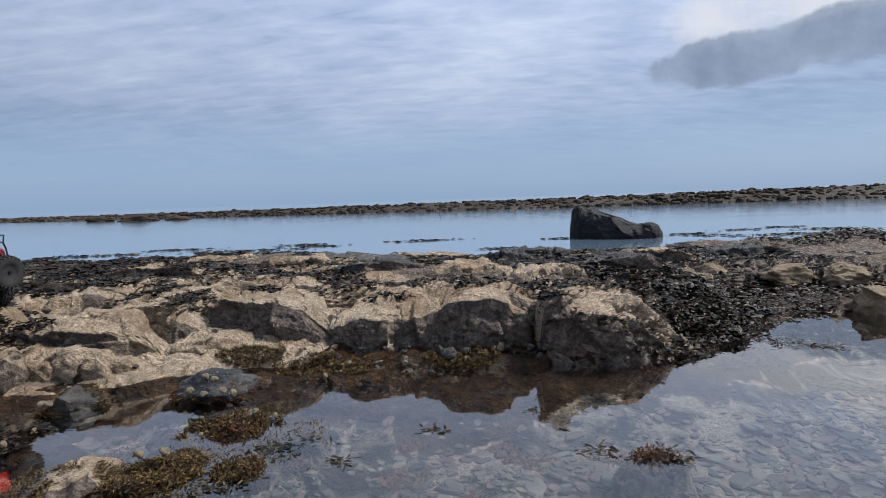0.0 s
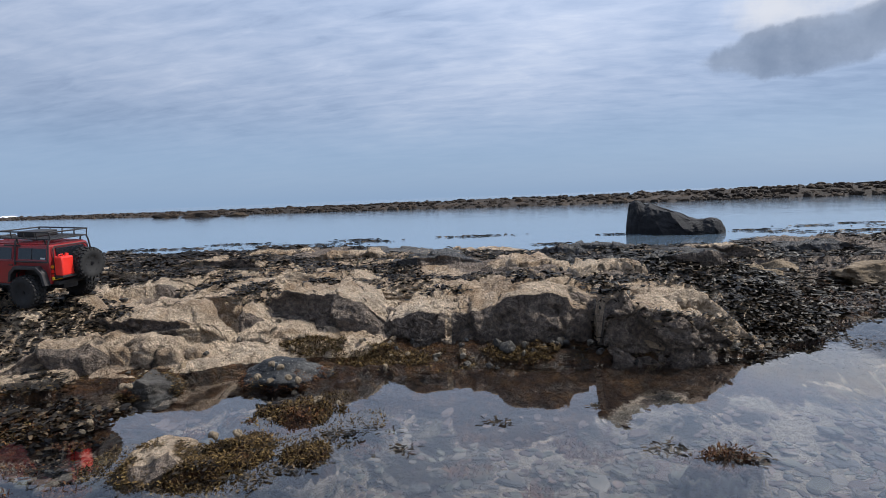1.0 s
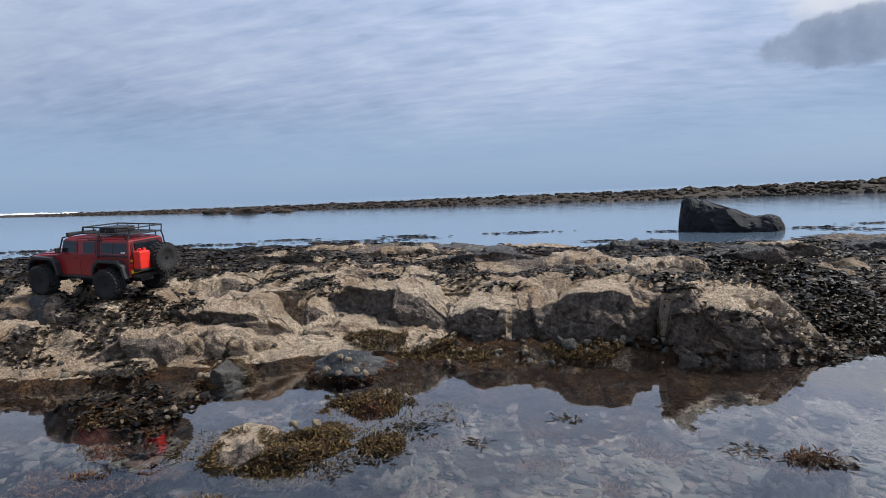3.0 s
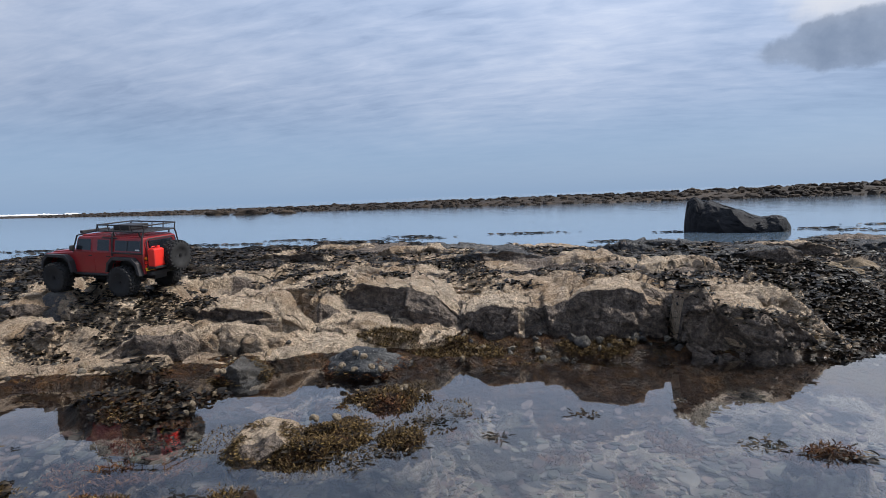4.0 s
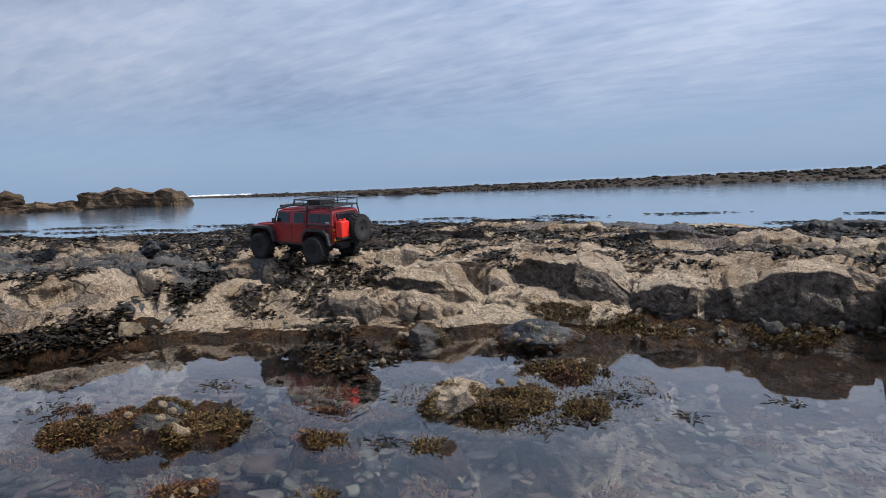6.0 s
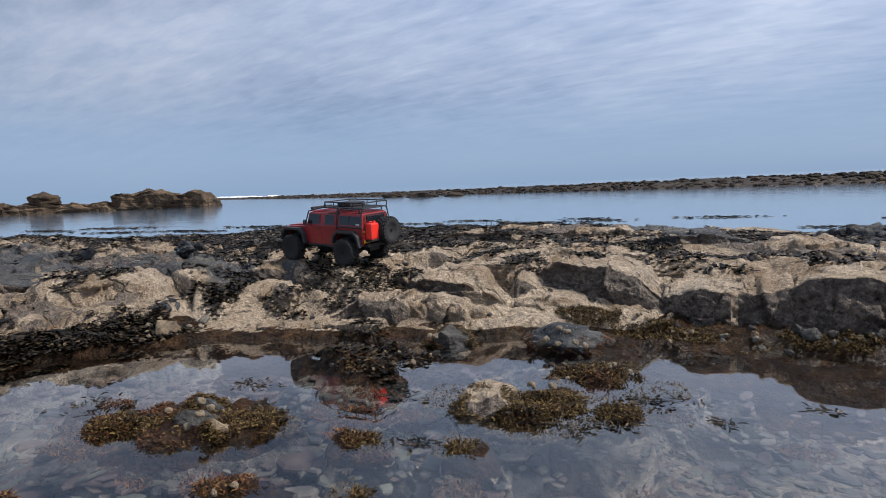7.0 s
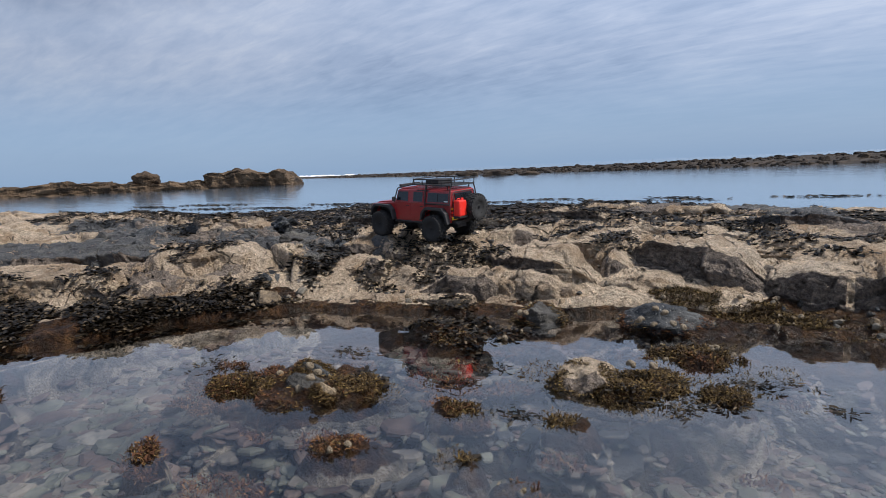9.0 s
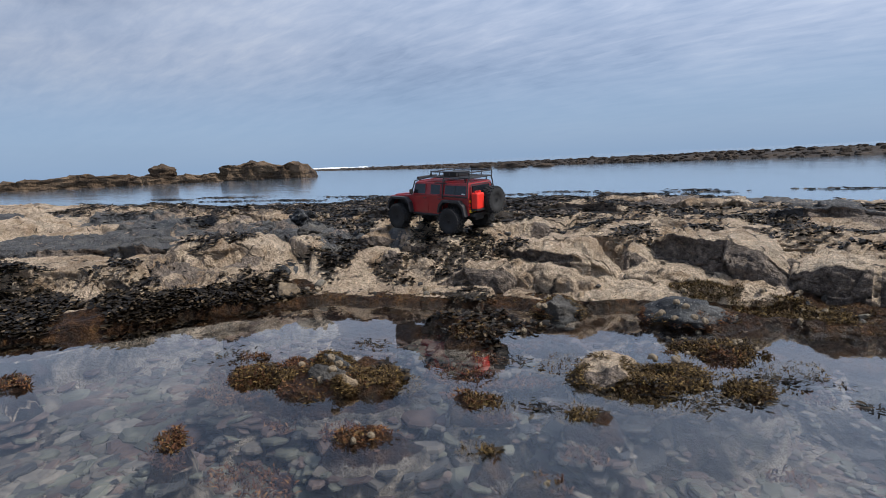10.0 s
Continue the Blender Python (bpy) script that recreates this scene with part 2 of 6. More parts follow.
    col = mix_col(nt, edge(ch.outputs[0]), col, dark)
    col = mix_col(nt, edge(ch.outputs[1]), col, wet)
    col = mix_col(nt, edge(ch.outputs[2]), col, bed)
    nt.links.new(col, b.inputs["Base Color"])
    rg = mix_col(nt, edge(ch.outputs[1]), math_node(nt, "MULTIPLY_ADD", g, 0.3, 0.65), (0.42, 0.42, 0.42))
    nt.links.new(rg, b.inputs["Roughness"])
    b.inputs["Specular IOR Level"].default_value = 0.3
    line = ramp(nt, crack, [(0.0, (0, 0, 0)), (0.06, (1, 1, 1))])
    add_bump(nt, b, [(mid, 1.7), (s, 1.1), (g, 0.75), (grit, 0.6), (k, 0.50), (crust, -0.12), (line, 0.10), (gap, -0.25)], 0.045, 1.0)
    return m


def leafy(name, cols, rough=0.4, spec=0.5, bump=0.002):
    """Seaweed: colour varies from blade to blade."""
    m, nt, b = blank(name)
    r = nt.nodes.new("ShaderNodeNewGeometry").outputs["Random Per Island"]
    col = ramp(nt, r, [(0.0, cols[0]), (0.45, cols[1]), (0.8, cols[2]), (1.0, cols[3])])
    p = coords(nt)
    g = noise_tex(nt, p, 120.0, 3.0)
    col = mix_col(nt, 0.6, col, ramp(nt, g, [(0.3, (0.6, 0.6, 0.6)), (0.7, (1.35, 1.35, 1.35))]), "MULTIPLY")
    nt.links.new(col, b.inputs["Base Color"])
    b.inputs["Roughness"].default_value = rough
    b.inputs["Specular IOR Level"].default_value = spec
    add_bump(nt, b, [(g, 1.0)], bump, 0.6)
    return m


def plain(name, col, rough=0.5, metal=0.0, vary=0.12, scale=40.0, coat=0.0, spec=0.5, dirt=None):
    """Paint, plastic or rubber with slight mottling, and dust where given."""
    m, nt, b = blank(name)
    p = local_coords(nt)
    g = noise_tex(nt, p, scale, 5.0, 0.6)
    lo, hi = 1 - vary, 1 + vary
    c = mix_col(nt, 1.0, (*col,), ramp(nt, g, [(0.3, (lo, lo, lo)), (0.7, (hi, hi, hi))]), "MULTIPLY")
    if dirt:
        d = noise_tex(nt, p, 9.0, 6.0, 0.7)
        c = mix_col(nt, ramp(nt, d, [(0.5, (0, 0, 0)), (0.75, (0.45, 0.45, 0.45))]), c, dirt)
    nt.links.new(c, b.inputs["Base Color"])
    nt.links.new(math_node(nt, "MULTIPLY_ADD", g, 0.2, rough - 0.1), b.inputs["Roughness"])
    b.inputs["Metallic"].default_value = metal
    b.inputs["Coat Weight"].default_value = coat
    b.inputs["Coat Roughness"].default_value = 0.12
    b.inputs["Specular IOR Level"].default_value = spec
    return m


def water(name, tint, ripple, scale, depth_scale, rough=0.015, body=None, base=0.025, steep=5.0):
    """Clear still water: what lies below shows through, the sky mirrors by Fresnel."""
    m = bpy.data.materials.new(name)
    m.use_nodes = True
    nt = m.node_tree
    nt.nodes.clear()
    out = nt.nodes.new("ShaderNodeOutputMaterial")
    p = coords(nt)
    mp = nt.nodes.new("ShaderNodeMapping")
    mp.inputs["Scale"].default_value = depth_scale
    nt.links.new(p, mp.inputs[0])
    a = noise_tex(nt, mp.outputs[0], scale, 3.0, 0.5, 0.4)
    c = noise_tex(nt, mp.outputs[0], scale * 0.27, 2.0, 0.5)
    bp = nt.nodes.new("ShaderNodeBump")
    bp.inputs["Strength"].default_value, bp.inputs["Distance"].default_value = 1.0, ripple
    nt.links.new(math_node(nt, "ADD", a, math_node(nt, "MULTIPLY", c, 2.0)), bp.inputs["Height"])
    lw = nt.nodes.new("ShaderNodeLayerWeight")         # gloss grows towards grazing view, alike from above and below
    lw.inputs["Blend"].default_value = 0.5
    nt.links.new(bp.outputs[0], lw.inputs["Normal"])
    gloss = math_node(nt, "MULTIPLY_ADD", math_node(nt, "POWER", lw.outputs["Facing"], steep), 1 - base, base)
    tr = nt.nodes.new("ShaderNodeBsdfTransparent")
    tr.inputs[0].default_value = (*tint, 1)
    below = tr.outputs[0]
    if body:                                   # silt in the water gives it a colour of its own
        df = nt.nodes.new("ShaderNodeBsdfDiffuse")
        df.inputs[0].default_value = (*body[0], 1)
        silt = nt.nodes.new("ShaderNodeMixShader")
        silt.inputs[0].default_value = body[1]
        nt.links.new(tr.outputs[0], silt.inputs[1])
        nt.links.new(df.outputs[0], silt.inputs[2])
        below = silt.outputs[0]
    gl = nt.nodes.new("ShaderNodeBsdfGlossy")
    gl.inputs["Color"].default_value = (1, 1, 1, 1)
    gl.inputs["Roughness"].default_value = rough
    nt.links.new(bp.outputs[0], gl.inputs["Normal"])
    mx = nt.nodes.new("ShaderNodeMixShader")
    nt.links.new(gloss, mx.inputs[0])
    nt.links.new(below, mx.inputs[1])
    nt.links.new(gl.outputs[0], mx.inputs[2])
    nt.links.new(mx.outputs[0], out.inputs[0])
    return m


M_GROUND = ground_material()
M_POOL = water("pool_water", (0.92, 0.95, 0.99), 0.00022, 11.0, (0.8, 1.9, 1.0), rough=0.0, base=0.03, steep=3.35)
M_SEA = water("lagoon_water", (0.62, 0.74, 0.80), 0.0022, 3.0, (0.6, 1.8, 1.0), 0.09, body=((0.17, 0.25, 0.345), 0.7), steep=3.6)
M_BLACKROCK = stone("wet_black_rock", [(0.006, 0.006, 0.0075), (0.0125, 0.0125, 0.0150), (0.030, 0.0295, 0.032)], 4.0, 26.0, (0.6, 0.85), 0.03, spec=0.25)
M_BLUEROCK = stone("blue_grey_rock", [(0.012, 0.014, 0.017), (0.032, 0.035, 0.040), (0.085, 0.084, 0.083)], 9.0, 70.0, (0.5, 0.8), 0.022, speck=(0.36, 0.35, 0.31))
M_TANROCK = stone("barnacled_tan_rock", [(0.075, 0.055, 0.036), (0.17, 0.125, 0.08), (0.29, 0.22, 0.145)], 7.0, 75.0, (0.7, 0.95), 0.012)
M_DARKSTONE = stone("dark_wet_stone", [(0.026, 0.024, 0.022), (0.055, 0.050, 0.045), (0.105, 0.096, 0.083)], 11.0, 80.0, (0.5, 0.8), 0.018)
M_PALESTONE = stone("pale_pebble", [(0.075, 0.066, 0.052), (0.13, 0.113, 0.09), (0.20, 0.176, 0.142)], 14.0, 90.0, (0.55, 0.85), 0.004)
M_BEDSTONE = stone("bed_stone", [(0.038, 0.031, 0.025), (0.095, 0.078, 0.060), (0.20, 0.166, 0.128)], 8.0, 50.0, (0.6, 0.9), 0.006)
M_PURPLESTONE = stone("purple_brown_stone", [(0.032, 0.019, 0.015), (0.075, 0.048, 0.037), (0.14, 0.098, 0.075)], 8.0, 50.0, (0.6, 0.9), 0.006)
M_GREENSTONE = stone("green_grey_stone", [(0.033, 0.030, 0.022), (0.078, 0.073, 0.052), (0.155, 0.146, 0.108)], 8.0, 50.0, (0.6, 0.9), 0.006)
M_OUTCROP = stone("weathered_brown_rock", [(0.026, 0.016, 0.010), (0.085, 0.054, 0.031), (0.20, 0.135, 0.085)], 1.6, 6.0, (0.75, 0.95), 0.35)
M_BANK = stone("far_bank_rock", [(0.009, 0.006, 0.004), (0.025, 0.016, 0.010), (0.065, 0.044, 0.027)], 1.6, 7.0, (0.75, 0.95), 0.08)
M_WRACK = leafy("dark_wrack", [(0.004, 0.003, 0.0025), (0.010, 0.0072, 0.0045), (0.022, 0.0155, 0.009), (0.10, 0.070, 0.040)], 0.5, 0.2)
M_MOSS = leafy("olive_weed", [(0.012, 0.007, 0.004), (0.050, 0.030, 0.011), (0.10, 0.062, 0.022), (0.20, 0.135, 0.05)], 0.7, 0.15)
M_REDWEED = leafy("red_brown_weed", [(0.022, 0.009, 0.006), (0.060, 0.024, 0.012), (0.115, 0.050, 0.020), (0.18, 0.092, 0.036)], 0.7, 0.15)
M_SHELL = stone("shell", [(0.10, 0.075, 0.048), (0.19, 0.145, 0.095), (0.33, 0.27, 0.20)], 30.0, 120.0, (0.5, 0.8), 0.002, local=True)
M_FOAM = plain("surf_foam", (0.8, 0.82, 0.84), 0.8)

# ---------------------------------------------------------------- shape of the shore
LAGOON = 0.14          # the lagoon behind the ridge stands higher than the pool


def hash2(ix, iy, seed):
    h = np.sin(ix * 127.1 + iy * 311.7 + seed * 74.7) * 43758.5453
    return h - np.floor(h)


def vnoise(x, y, scale, seed=0):
    """Smooth value noise, -1 to 1."""
    x, y = x * scale, y * scale
    ix, iy = np.floor(x), np.floor(y)
    fx, fy = x - ix, y - iy
    fx, fy = fx * fx * (3 - 2 * fx), fy * fy * (3 - 2 * fy)
    a, b = hash2(ix, iy, seed), hash2(ix + 1, iy, seed)
    c, d = hash2(ix, iy + 1, seed), hash2(ix + 1, iy + 1, seed)
    return 2 * (a + (b - a) * fx + (c - a) * fy + (a - b - c + d) * fx * fy) - 1


def fbm(x, y, scale, octaves=4, seed=0, gain=0.5):
    t, amp = 0, 1.0
    for o in range(octaves):
        t = t + amp * vnoise(x, y, scale * 2.03 ** o, seed + o * 7)
        amp *= gain
    return t


def ridged(x, y, scale, octaves=3, seed=0):
    t, amp = 0, 1.0
    for o in range(octaves):
        t = t + amp * (1 - 2 * np.abs(vnoise(x, y, scale * 2.1 ** o, seed + o * 5)))
        amp *= 0.5
    return t


def cells(x, y, size, seed):
    """Broken blocks: each point's block number, its tilt plane and its nearness to a joint."""
    gx, gy = x / size, y / size
    ix, iy = np.floor(gx), np.floor(gy)
    d1 = np.full_like(gx, 9.0)
    d2 = np.full_like(gx, 9.0)
    r1, tx, ty = np.zeros_like(gx), np.zeros_like(gx), np.zeros_like(gx)
    for ox in (-1, 0, 1):
        for oy in (-1, 0, 1):
            cx, cy = ix + ox, iy + oy
            px, py = cx + 0.1 + 0.8 * hash2(cx, cy, seed), cy + 0.1 + 0.8 * hash2(cx, cy, seed + 1)
            d = np.hypot(gx - px, gy - py)
            near = d < d1
            d2 = np.where(near, d1, np.minimum(d2, d))
            r1 = np.where(near, hash2(cx, cy, seed + 2), r1)
            tx, ty = np.where(near, gx - px, tx), np.where(near, gy - py, ty)
            d1 = np.where(near, d, d1)
    tilt = tx * (r1 * 7.3 % 1 - 0.5) + ty * (r1 * 13.7 % 1 - 0.5)
    return r1, tilt, (d2 - d1) * size


def smooth(a, b, v):
    t = np.clip((v - a) / (b - a), 0, 1)
    return t * t * (3 - 2 * t)


# along the shore: x, waterline, foot of the face, top of the face, height of the top, height of the foot
SHORE = np.array([
    (-60, 0.2, 0.5, 0.9, 0.17, 0.06), (-4.0, 0.30, 0.55, 0.85, 0.16, 0.06), (-2.6, 0.42, 0.85, 1.1, 0.16, 0.06),
    (-2.3, 0.68, 1.1, 1.35, 0.15, 0.06), (-2.1, 1.22, 1.46, 1.62, 0.13, 0.045), (-1.9, 1.42, 1.53, 1.7, 0.13, 0.03),
    (-1.5, 1.55, 1.70, 1.92, 0.13, 0.03), (-1.35, 1.60, 1.80, 2.02, 0.10, 0.03), (-1.15, 1.66, 1.86, 2.08, 0.10, 0.03), (-0.9, 1.78, 1.93, 2.16, 0.12, 0.05),
    (-0.77, 1.86, 2.12, 2.20, 0.17, 0.085), (-0.5, 1.90, 2.06, 2.16, 0.17, 0.075), (-0.33, 1.90, 2.03, 2.14, 0.13, 0.05),
    (-0.2, 1.89, 2.05, 2.15, 0.14, 0.03), (0.02, 1.90, 2.05, 2.15, 0.16, 0.035), (0.14, 1.90, 2.05, 2.15, 0.18, 0.04),
    (0.33, 1.91, 2.05, 2.15, 0.17, 0.04), (0.40, 1.93, 2.03, 2.13, 0.14, 0.02), (0.48, 1.93, 1.99, 2.10, 0.15, 0.005),
    (0.6, 1.94, 1.99, 2.10, 0.16, 0.005), (0.74, 1.95, 2.00, 2.12, 0.15, 0.005), (0.86, 1.97, 2.04, 2.22, 0.11, 0.01), (1.15, 2.13, 2.22, 2.55, 0.14, 0.015),
    (1.36, 2.42, 2.70, 2.95, 0.12, 0.03), (1.6, 2.54, 2.98, 3.12, 0.11, 0.03), (1.9, 2.56, 3.0, 3.15, 0.11, 0.03), (40, 2.5, 3.0, 3.15, 0.12, 0.03)])
# weedy humps of the bed that reach the surface: x, y, half length, half width, height of the top, turn
HUMPS = ((-1.25, 0.87, 0.27, 0.14, 0.016, 25), (-0.84, 0.95, 0.10, 0.07, 0.004, 0), (-0.61, 1.0, 0.075, 0.06, 0.006, 0), (-0.37, 1.27, 0.08, 0.06, 0.003, 30),
         (-0.55, 1.26, 0.22, 0.12, 0.012, 25), (-0.46, 1.52, 0.22, 0.13, 0.014, 10), (-0.58, 1.74, 0.24, 0.14, 0.015, 0), (-1.10, 1.43, 0.28, 0.16, 0.024, 8),
         (-0.60, 0.76, 0.08, 0.06, 0.002, 0), (-0.72, 0.78, 0.06, 0.05, -0.004, 0), (-0.96, 0.71, 0.12, 0.06, 0.002, 40), (-1.27, 0.49, 0.07, 0.05, 0.002, 0),
         (-1.97, 0.43, 0.09, 0.05, 0.004, 0), (-0.30, 1.86, 0.30, 0.09, 0.02, 0), (0.50, 1.28, 0.09, 0.04, -0.001, 0), (-1.59, 0.87, 0.12, 0.04, -0.002, 20), (-0.95, 1.09, 0.12, 0.04, 0.002, 10))
WHEELS = []            # where the car's tyres stand, filled in before the ground is made
CAR = pose(-1.725, 2.055, 0.222, -2.5, -2.5, 172.5)
for wx_, wy_ in ((0.162, 0.1), (0.162, -0.1), (-0.162, 0.1), (-0.162, -0.1)):
    WHEELS.append((CAR @ Vector((wx_, wy_, 0)))[:])


# lagoon edge behind the ridge: x, y
BACK = np.array([(-60, 3.2), (-9, 3.4), (-6, 3.4), (-4.4, 3.7), (-3.5, 4.5), (-2.3, 4.9), (-1.5, 4.95), (-0.8, 4.6), (-0.3, 4.25),
                 (0.7, 4.15), (1.5, 4.25), (1.9, 4.6), (2.4, 4.7), (3.6, 4.6), (40, 4.6)])


def shore(x):
    return [np.interp(x, SHORE[:, 0], SHORE[:, i]) for i in (1, 2, 3, 4, 5)]


def ground_shape(x, y):
    """Height of the ground at x, y and the masks for dark faces, wet weedy rock, pool bed and grey stone."""
    wx = x + 0.028 * fbm(x, y, 4.1, 3, 3)
    wy = y + 0.022 * fbm(x, y, 5.3, 3, 9)
    yw, yf, yt, zt, zf = shore(wx)
    yf = yf + 0.03 * smooth(-0.84, -0.76, wx) * (1 - smooth(0.84, 0.9, wx))
    yt = np.maximum(yt + 0.05 * smooth(-0.84, -0.76, wx) * (1 - smooth(0.84, 0.9, wx)), yf + 0.04)
    yb = np.interp(wx, BACK[:, 0], BACK[:, 1]) + 0.18 * fbm(x, y, 1.7, 3, 21)
    # pool bed
    bed = -0.025 - 0.125 * smooth(0, 0.45, yw - wy) + 0.014 * fbm(x, y, 6, 3, 31)
    for hx, hy, a, b, top, turn in HUMPS:
        c, s = math.cos(radians(turn)), math.sin(radians(turn))
        u, v = ((x - hx) * c + (y - hy) * s) / a, (-(x - hx) * s + (y - hy) * c) / b
        d = u * u + v * v + 0.45 * fbm(x, y, 9, 3, 33)
        bed = np.maximum(bed, top - 0.09 * np.maximum(d - 0.25, 0) + 0.009 * fbm(x, y, 21, 4, 35))
    # apron, face, top
    toe = zf * np.clip((wy - yw) / np.maximum(yf - yw, 0.02), 0, 1) ** 0.45
    up = np.clip((wy - yf) / np.maximum(yt - yf, 0.02), 0, 1)
    face = np.where(up < 0.75, up * 1.18, 0.885 + (up - 0.75) * 0.46)
    top = zt + (0.205 - zt) * smooth(0.05, 0.8, wy - yt)
    land = smooth(0.0, 0.10, wy - yt)
    climb = smooth(0.0, 0.10, wy - yf)
    left = 1 - smooth(-0.95, -0.78, wx)
    top = top - 0.035 * left * smooth(-2.2, -1.9, wx) * (1 - smooth(0.15, 0.5, wy - yt))
    z = np.where(wy < yw, np.maximum(bed, -0.2), np.maximum(toe + (top - zf) * face, bed))
    # angular blocks, worn into ledges
    r, tilt, joint = cells(wx + 0.25 * wy, wy, 0.34, 5)
    r2, tilt2, joint2 = cells(wx * 0.8 - 0.2 * wy, wy * 1.2, 0.12, 8)
    lump = (r - 0.5) * 0.075 + tilt * 0.07 + (r2 - 0.5) * 0.026 + tilt2 * 0.03 + 0.03 * fbm(x, y, 2.0, 3, 41)
    lump = lump * (1 - 0.55 * smooth(2.3, 2.7, wy))
    z = z + np.maximum(land, climb * left) * lump
    step = 0.05
    q = (z + 0.012 * fbm(x, y, 5, 2, 47)) / step
    led = step * (np.floor(q) + smooth(0.62, 0.95, q - np.floor(q)))
    keep = np.maximum(land * 0.7, climb * left * 0.8) * smooth(-0.5, 0.1, fbm(x, y, 1.5, 2, 43)) * (1 - 0.8 * smooth(2.3, 2.7, wy))
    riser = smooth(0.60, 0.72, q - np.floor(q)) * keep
    z = z + (led - z) * keep
    z = z - climb * (0.030 * np.exp(-(joint / 0.010) ** 2) + 0.012 * np.exp(-(joint2 / 0.006) ** 2))
    z = z + 0.012 * land * ridged(x, y, 4.2, 4, 45) + 0.0045 * smooth(-0.1, 0.1, wy - yw) * fbm(x, y, 24, 4, 51)
    z = z + 0.012 * smooth(-0.06, 0.03, wy - yw) * (1 - climb) * ridged(x, y, 9, 4, 77)
    z = z + 0.016 * climb * (1 - land) * ridged(x * 1.6, y * 1.3, 5, 5, 79)
    z = z + 0.0035 * smooth(-0.02, 0.03, wy - yw) * (1 - smooth(2.6, 3.2, wy)) * (fbm(x, y, 55, 2, 83) + ridged(x, y, 38, 2, 85))
    # back slope down to the lagoon
    back = smooth(-0.9, 0.25, wy - yb)
    z = z * (1 - back) + (LAGOON - 0.12) * back + 0.022 * fbm(x, y, 5, 4, 91) * back * (1 - smooth(0.3, 1.0, wy - yb))
    mid = 3.0 + 0.42 * smooth(1.1, 1.4, x)
    z = np.where(np.abs(y - mid) < 0.2, np.maximum(z, LAGOON + 0.015), z)
    z = z - 0.5 * smooth(1.5, 12, wy - yb)
    # firm ground under the tyres
    for cx, cy, cz in WHEELS:
        w = 1 - smooth(0.035, 0.15, np.hypot(x - cx, y - cy))
        z = z + (cz - z) * w
    # behind the viewer the pool ends in a low rock shelf
    z = z + 0.6 * smooth(1.6, 3.2, -wy)
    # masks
    # fronts of the ridge: darker rock plus shade put into the colour
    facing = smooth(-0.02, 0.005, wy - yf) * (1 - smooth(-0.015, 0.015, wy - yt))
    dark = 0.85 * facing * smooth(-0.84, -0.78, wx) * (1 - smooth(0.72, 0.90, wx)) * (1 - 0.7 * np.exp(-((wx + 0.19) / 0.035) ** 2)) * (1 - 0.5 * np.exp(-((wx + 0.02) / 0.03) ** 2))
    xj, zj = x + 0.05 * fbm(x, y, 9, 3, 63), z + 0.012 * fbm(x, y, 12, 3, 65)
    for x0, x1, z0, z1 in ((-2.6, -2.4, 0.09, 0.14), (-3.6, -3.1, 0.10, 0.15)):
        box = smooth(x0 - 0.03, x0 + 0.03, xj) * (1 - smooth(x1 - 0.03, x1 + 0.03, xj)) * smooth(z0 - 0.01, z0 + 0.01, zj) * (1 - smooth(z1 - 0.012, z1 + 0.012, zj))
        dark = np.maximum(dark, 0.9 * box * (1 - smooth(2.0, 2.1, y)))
    # ledge risers: darker broken rock, partly shade painted as colour
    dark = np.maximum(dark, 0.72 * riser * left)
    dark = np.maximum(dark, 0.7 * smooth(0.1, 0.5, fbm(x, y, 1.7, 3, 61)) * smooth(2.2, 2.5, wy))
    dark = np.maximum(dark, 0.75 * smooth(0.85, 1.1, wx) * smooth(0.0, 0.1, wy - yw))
    rise = 0.035 * smooth(-0.40, -0.28, wx) + 0.035 * (1 - smooth(-2.05, -1.9, wx))
    wet = smooth(-0.06, -0.02, z) * (1 - smooth(0.016 + rise, 0.036 + rise, z)) * (1 - smooth(0, 0.3, wy - yt))
    bedm = 1 - smooth(-0.055, -0.02, z)
    bedm = bedm * smooth(0.10, 0.42, yw - wy + 0.12 * fbm(x, y, 4, 3, 97) + 0.25 * smooth(-1.6, -1.9, x))
    wet = np.where(wy < yw, np.maximum(wet, 1 - bedm), wet)
    bedm = np.where(wy > 3.3, 1 - smooth(LAGOON - 0.09, LAGOON - 0.04, z), bedm)
    wet = np.where(wy > 3.3, smooth(LAGOON - 0.09, LAGOON - 0.04, z) * (1 - smooth(LAGOON, LAGOON + 0.02, z)), wet)
    grey = smooth(0.25, 0.55, vnoise(x, y, 1.6, 67)) * land * 0.7
    for gx, gy, a, b in ((-2.9, 1.75, 0.75, 0.35), (-2.1, 1.85, 0.35, 0.22), (-4.4, 1.9, 0.6, 0.3), (0.5, 2.9, 0.7, 0.3), (1.5, 2.9, 0.7, 0.25)):
        grey = np.maximum(grey, 0.95 * np.exp(-(((x - gx) / a) ** 2 + ((y - gy) / b) ** 2)))
    grey = np.maximum(grey, smooth(2.9, 3.6, wy) * 0.6)
    return z, dark, wet, bedm, grey


def ground_z(x, y):
    return float(ground_shape(np.array([x], float), np.array([y], float))[0][0])


def steps(*parts):
    return np.concatenate([np.arange(a, b, s) for a, b, s in parts])


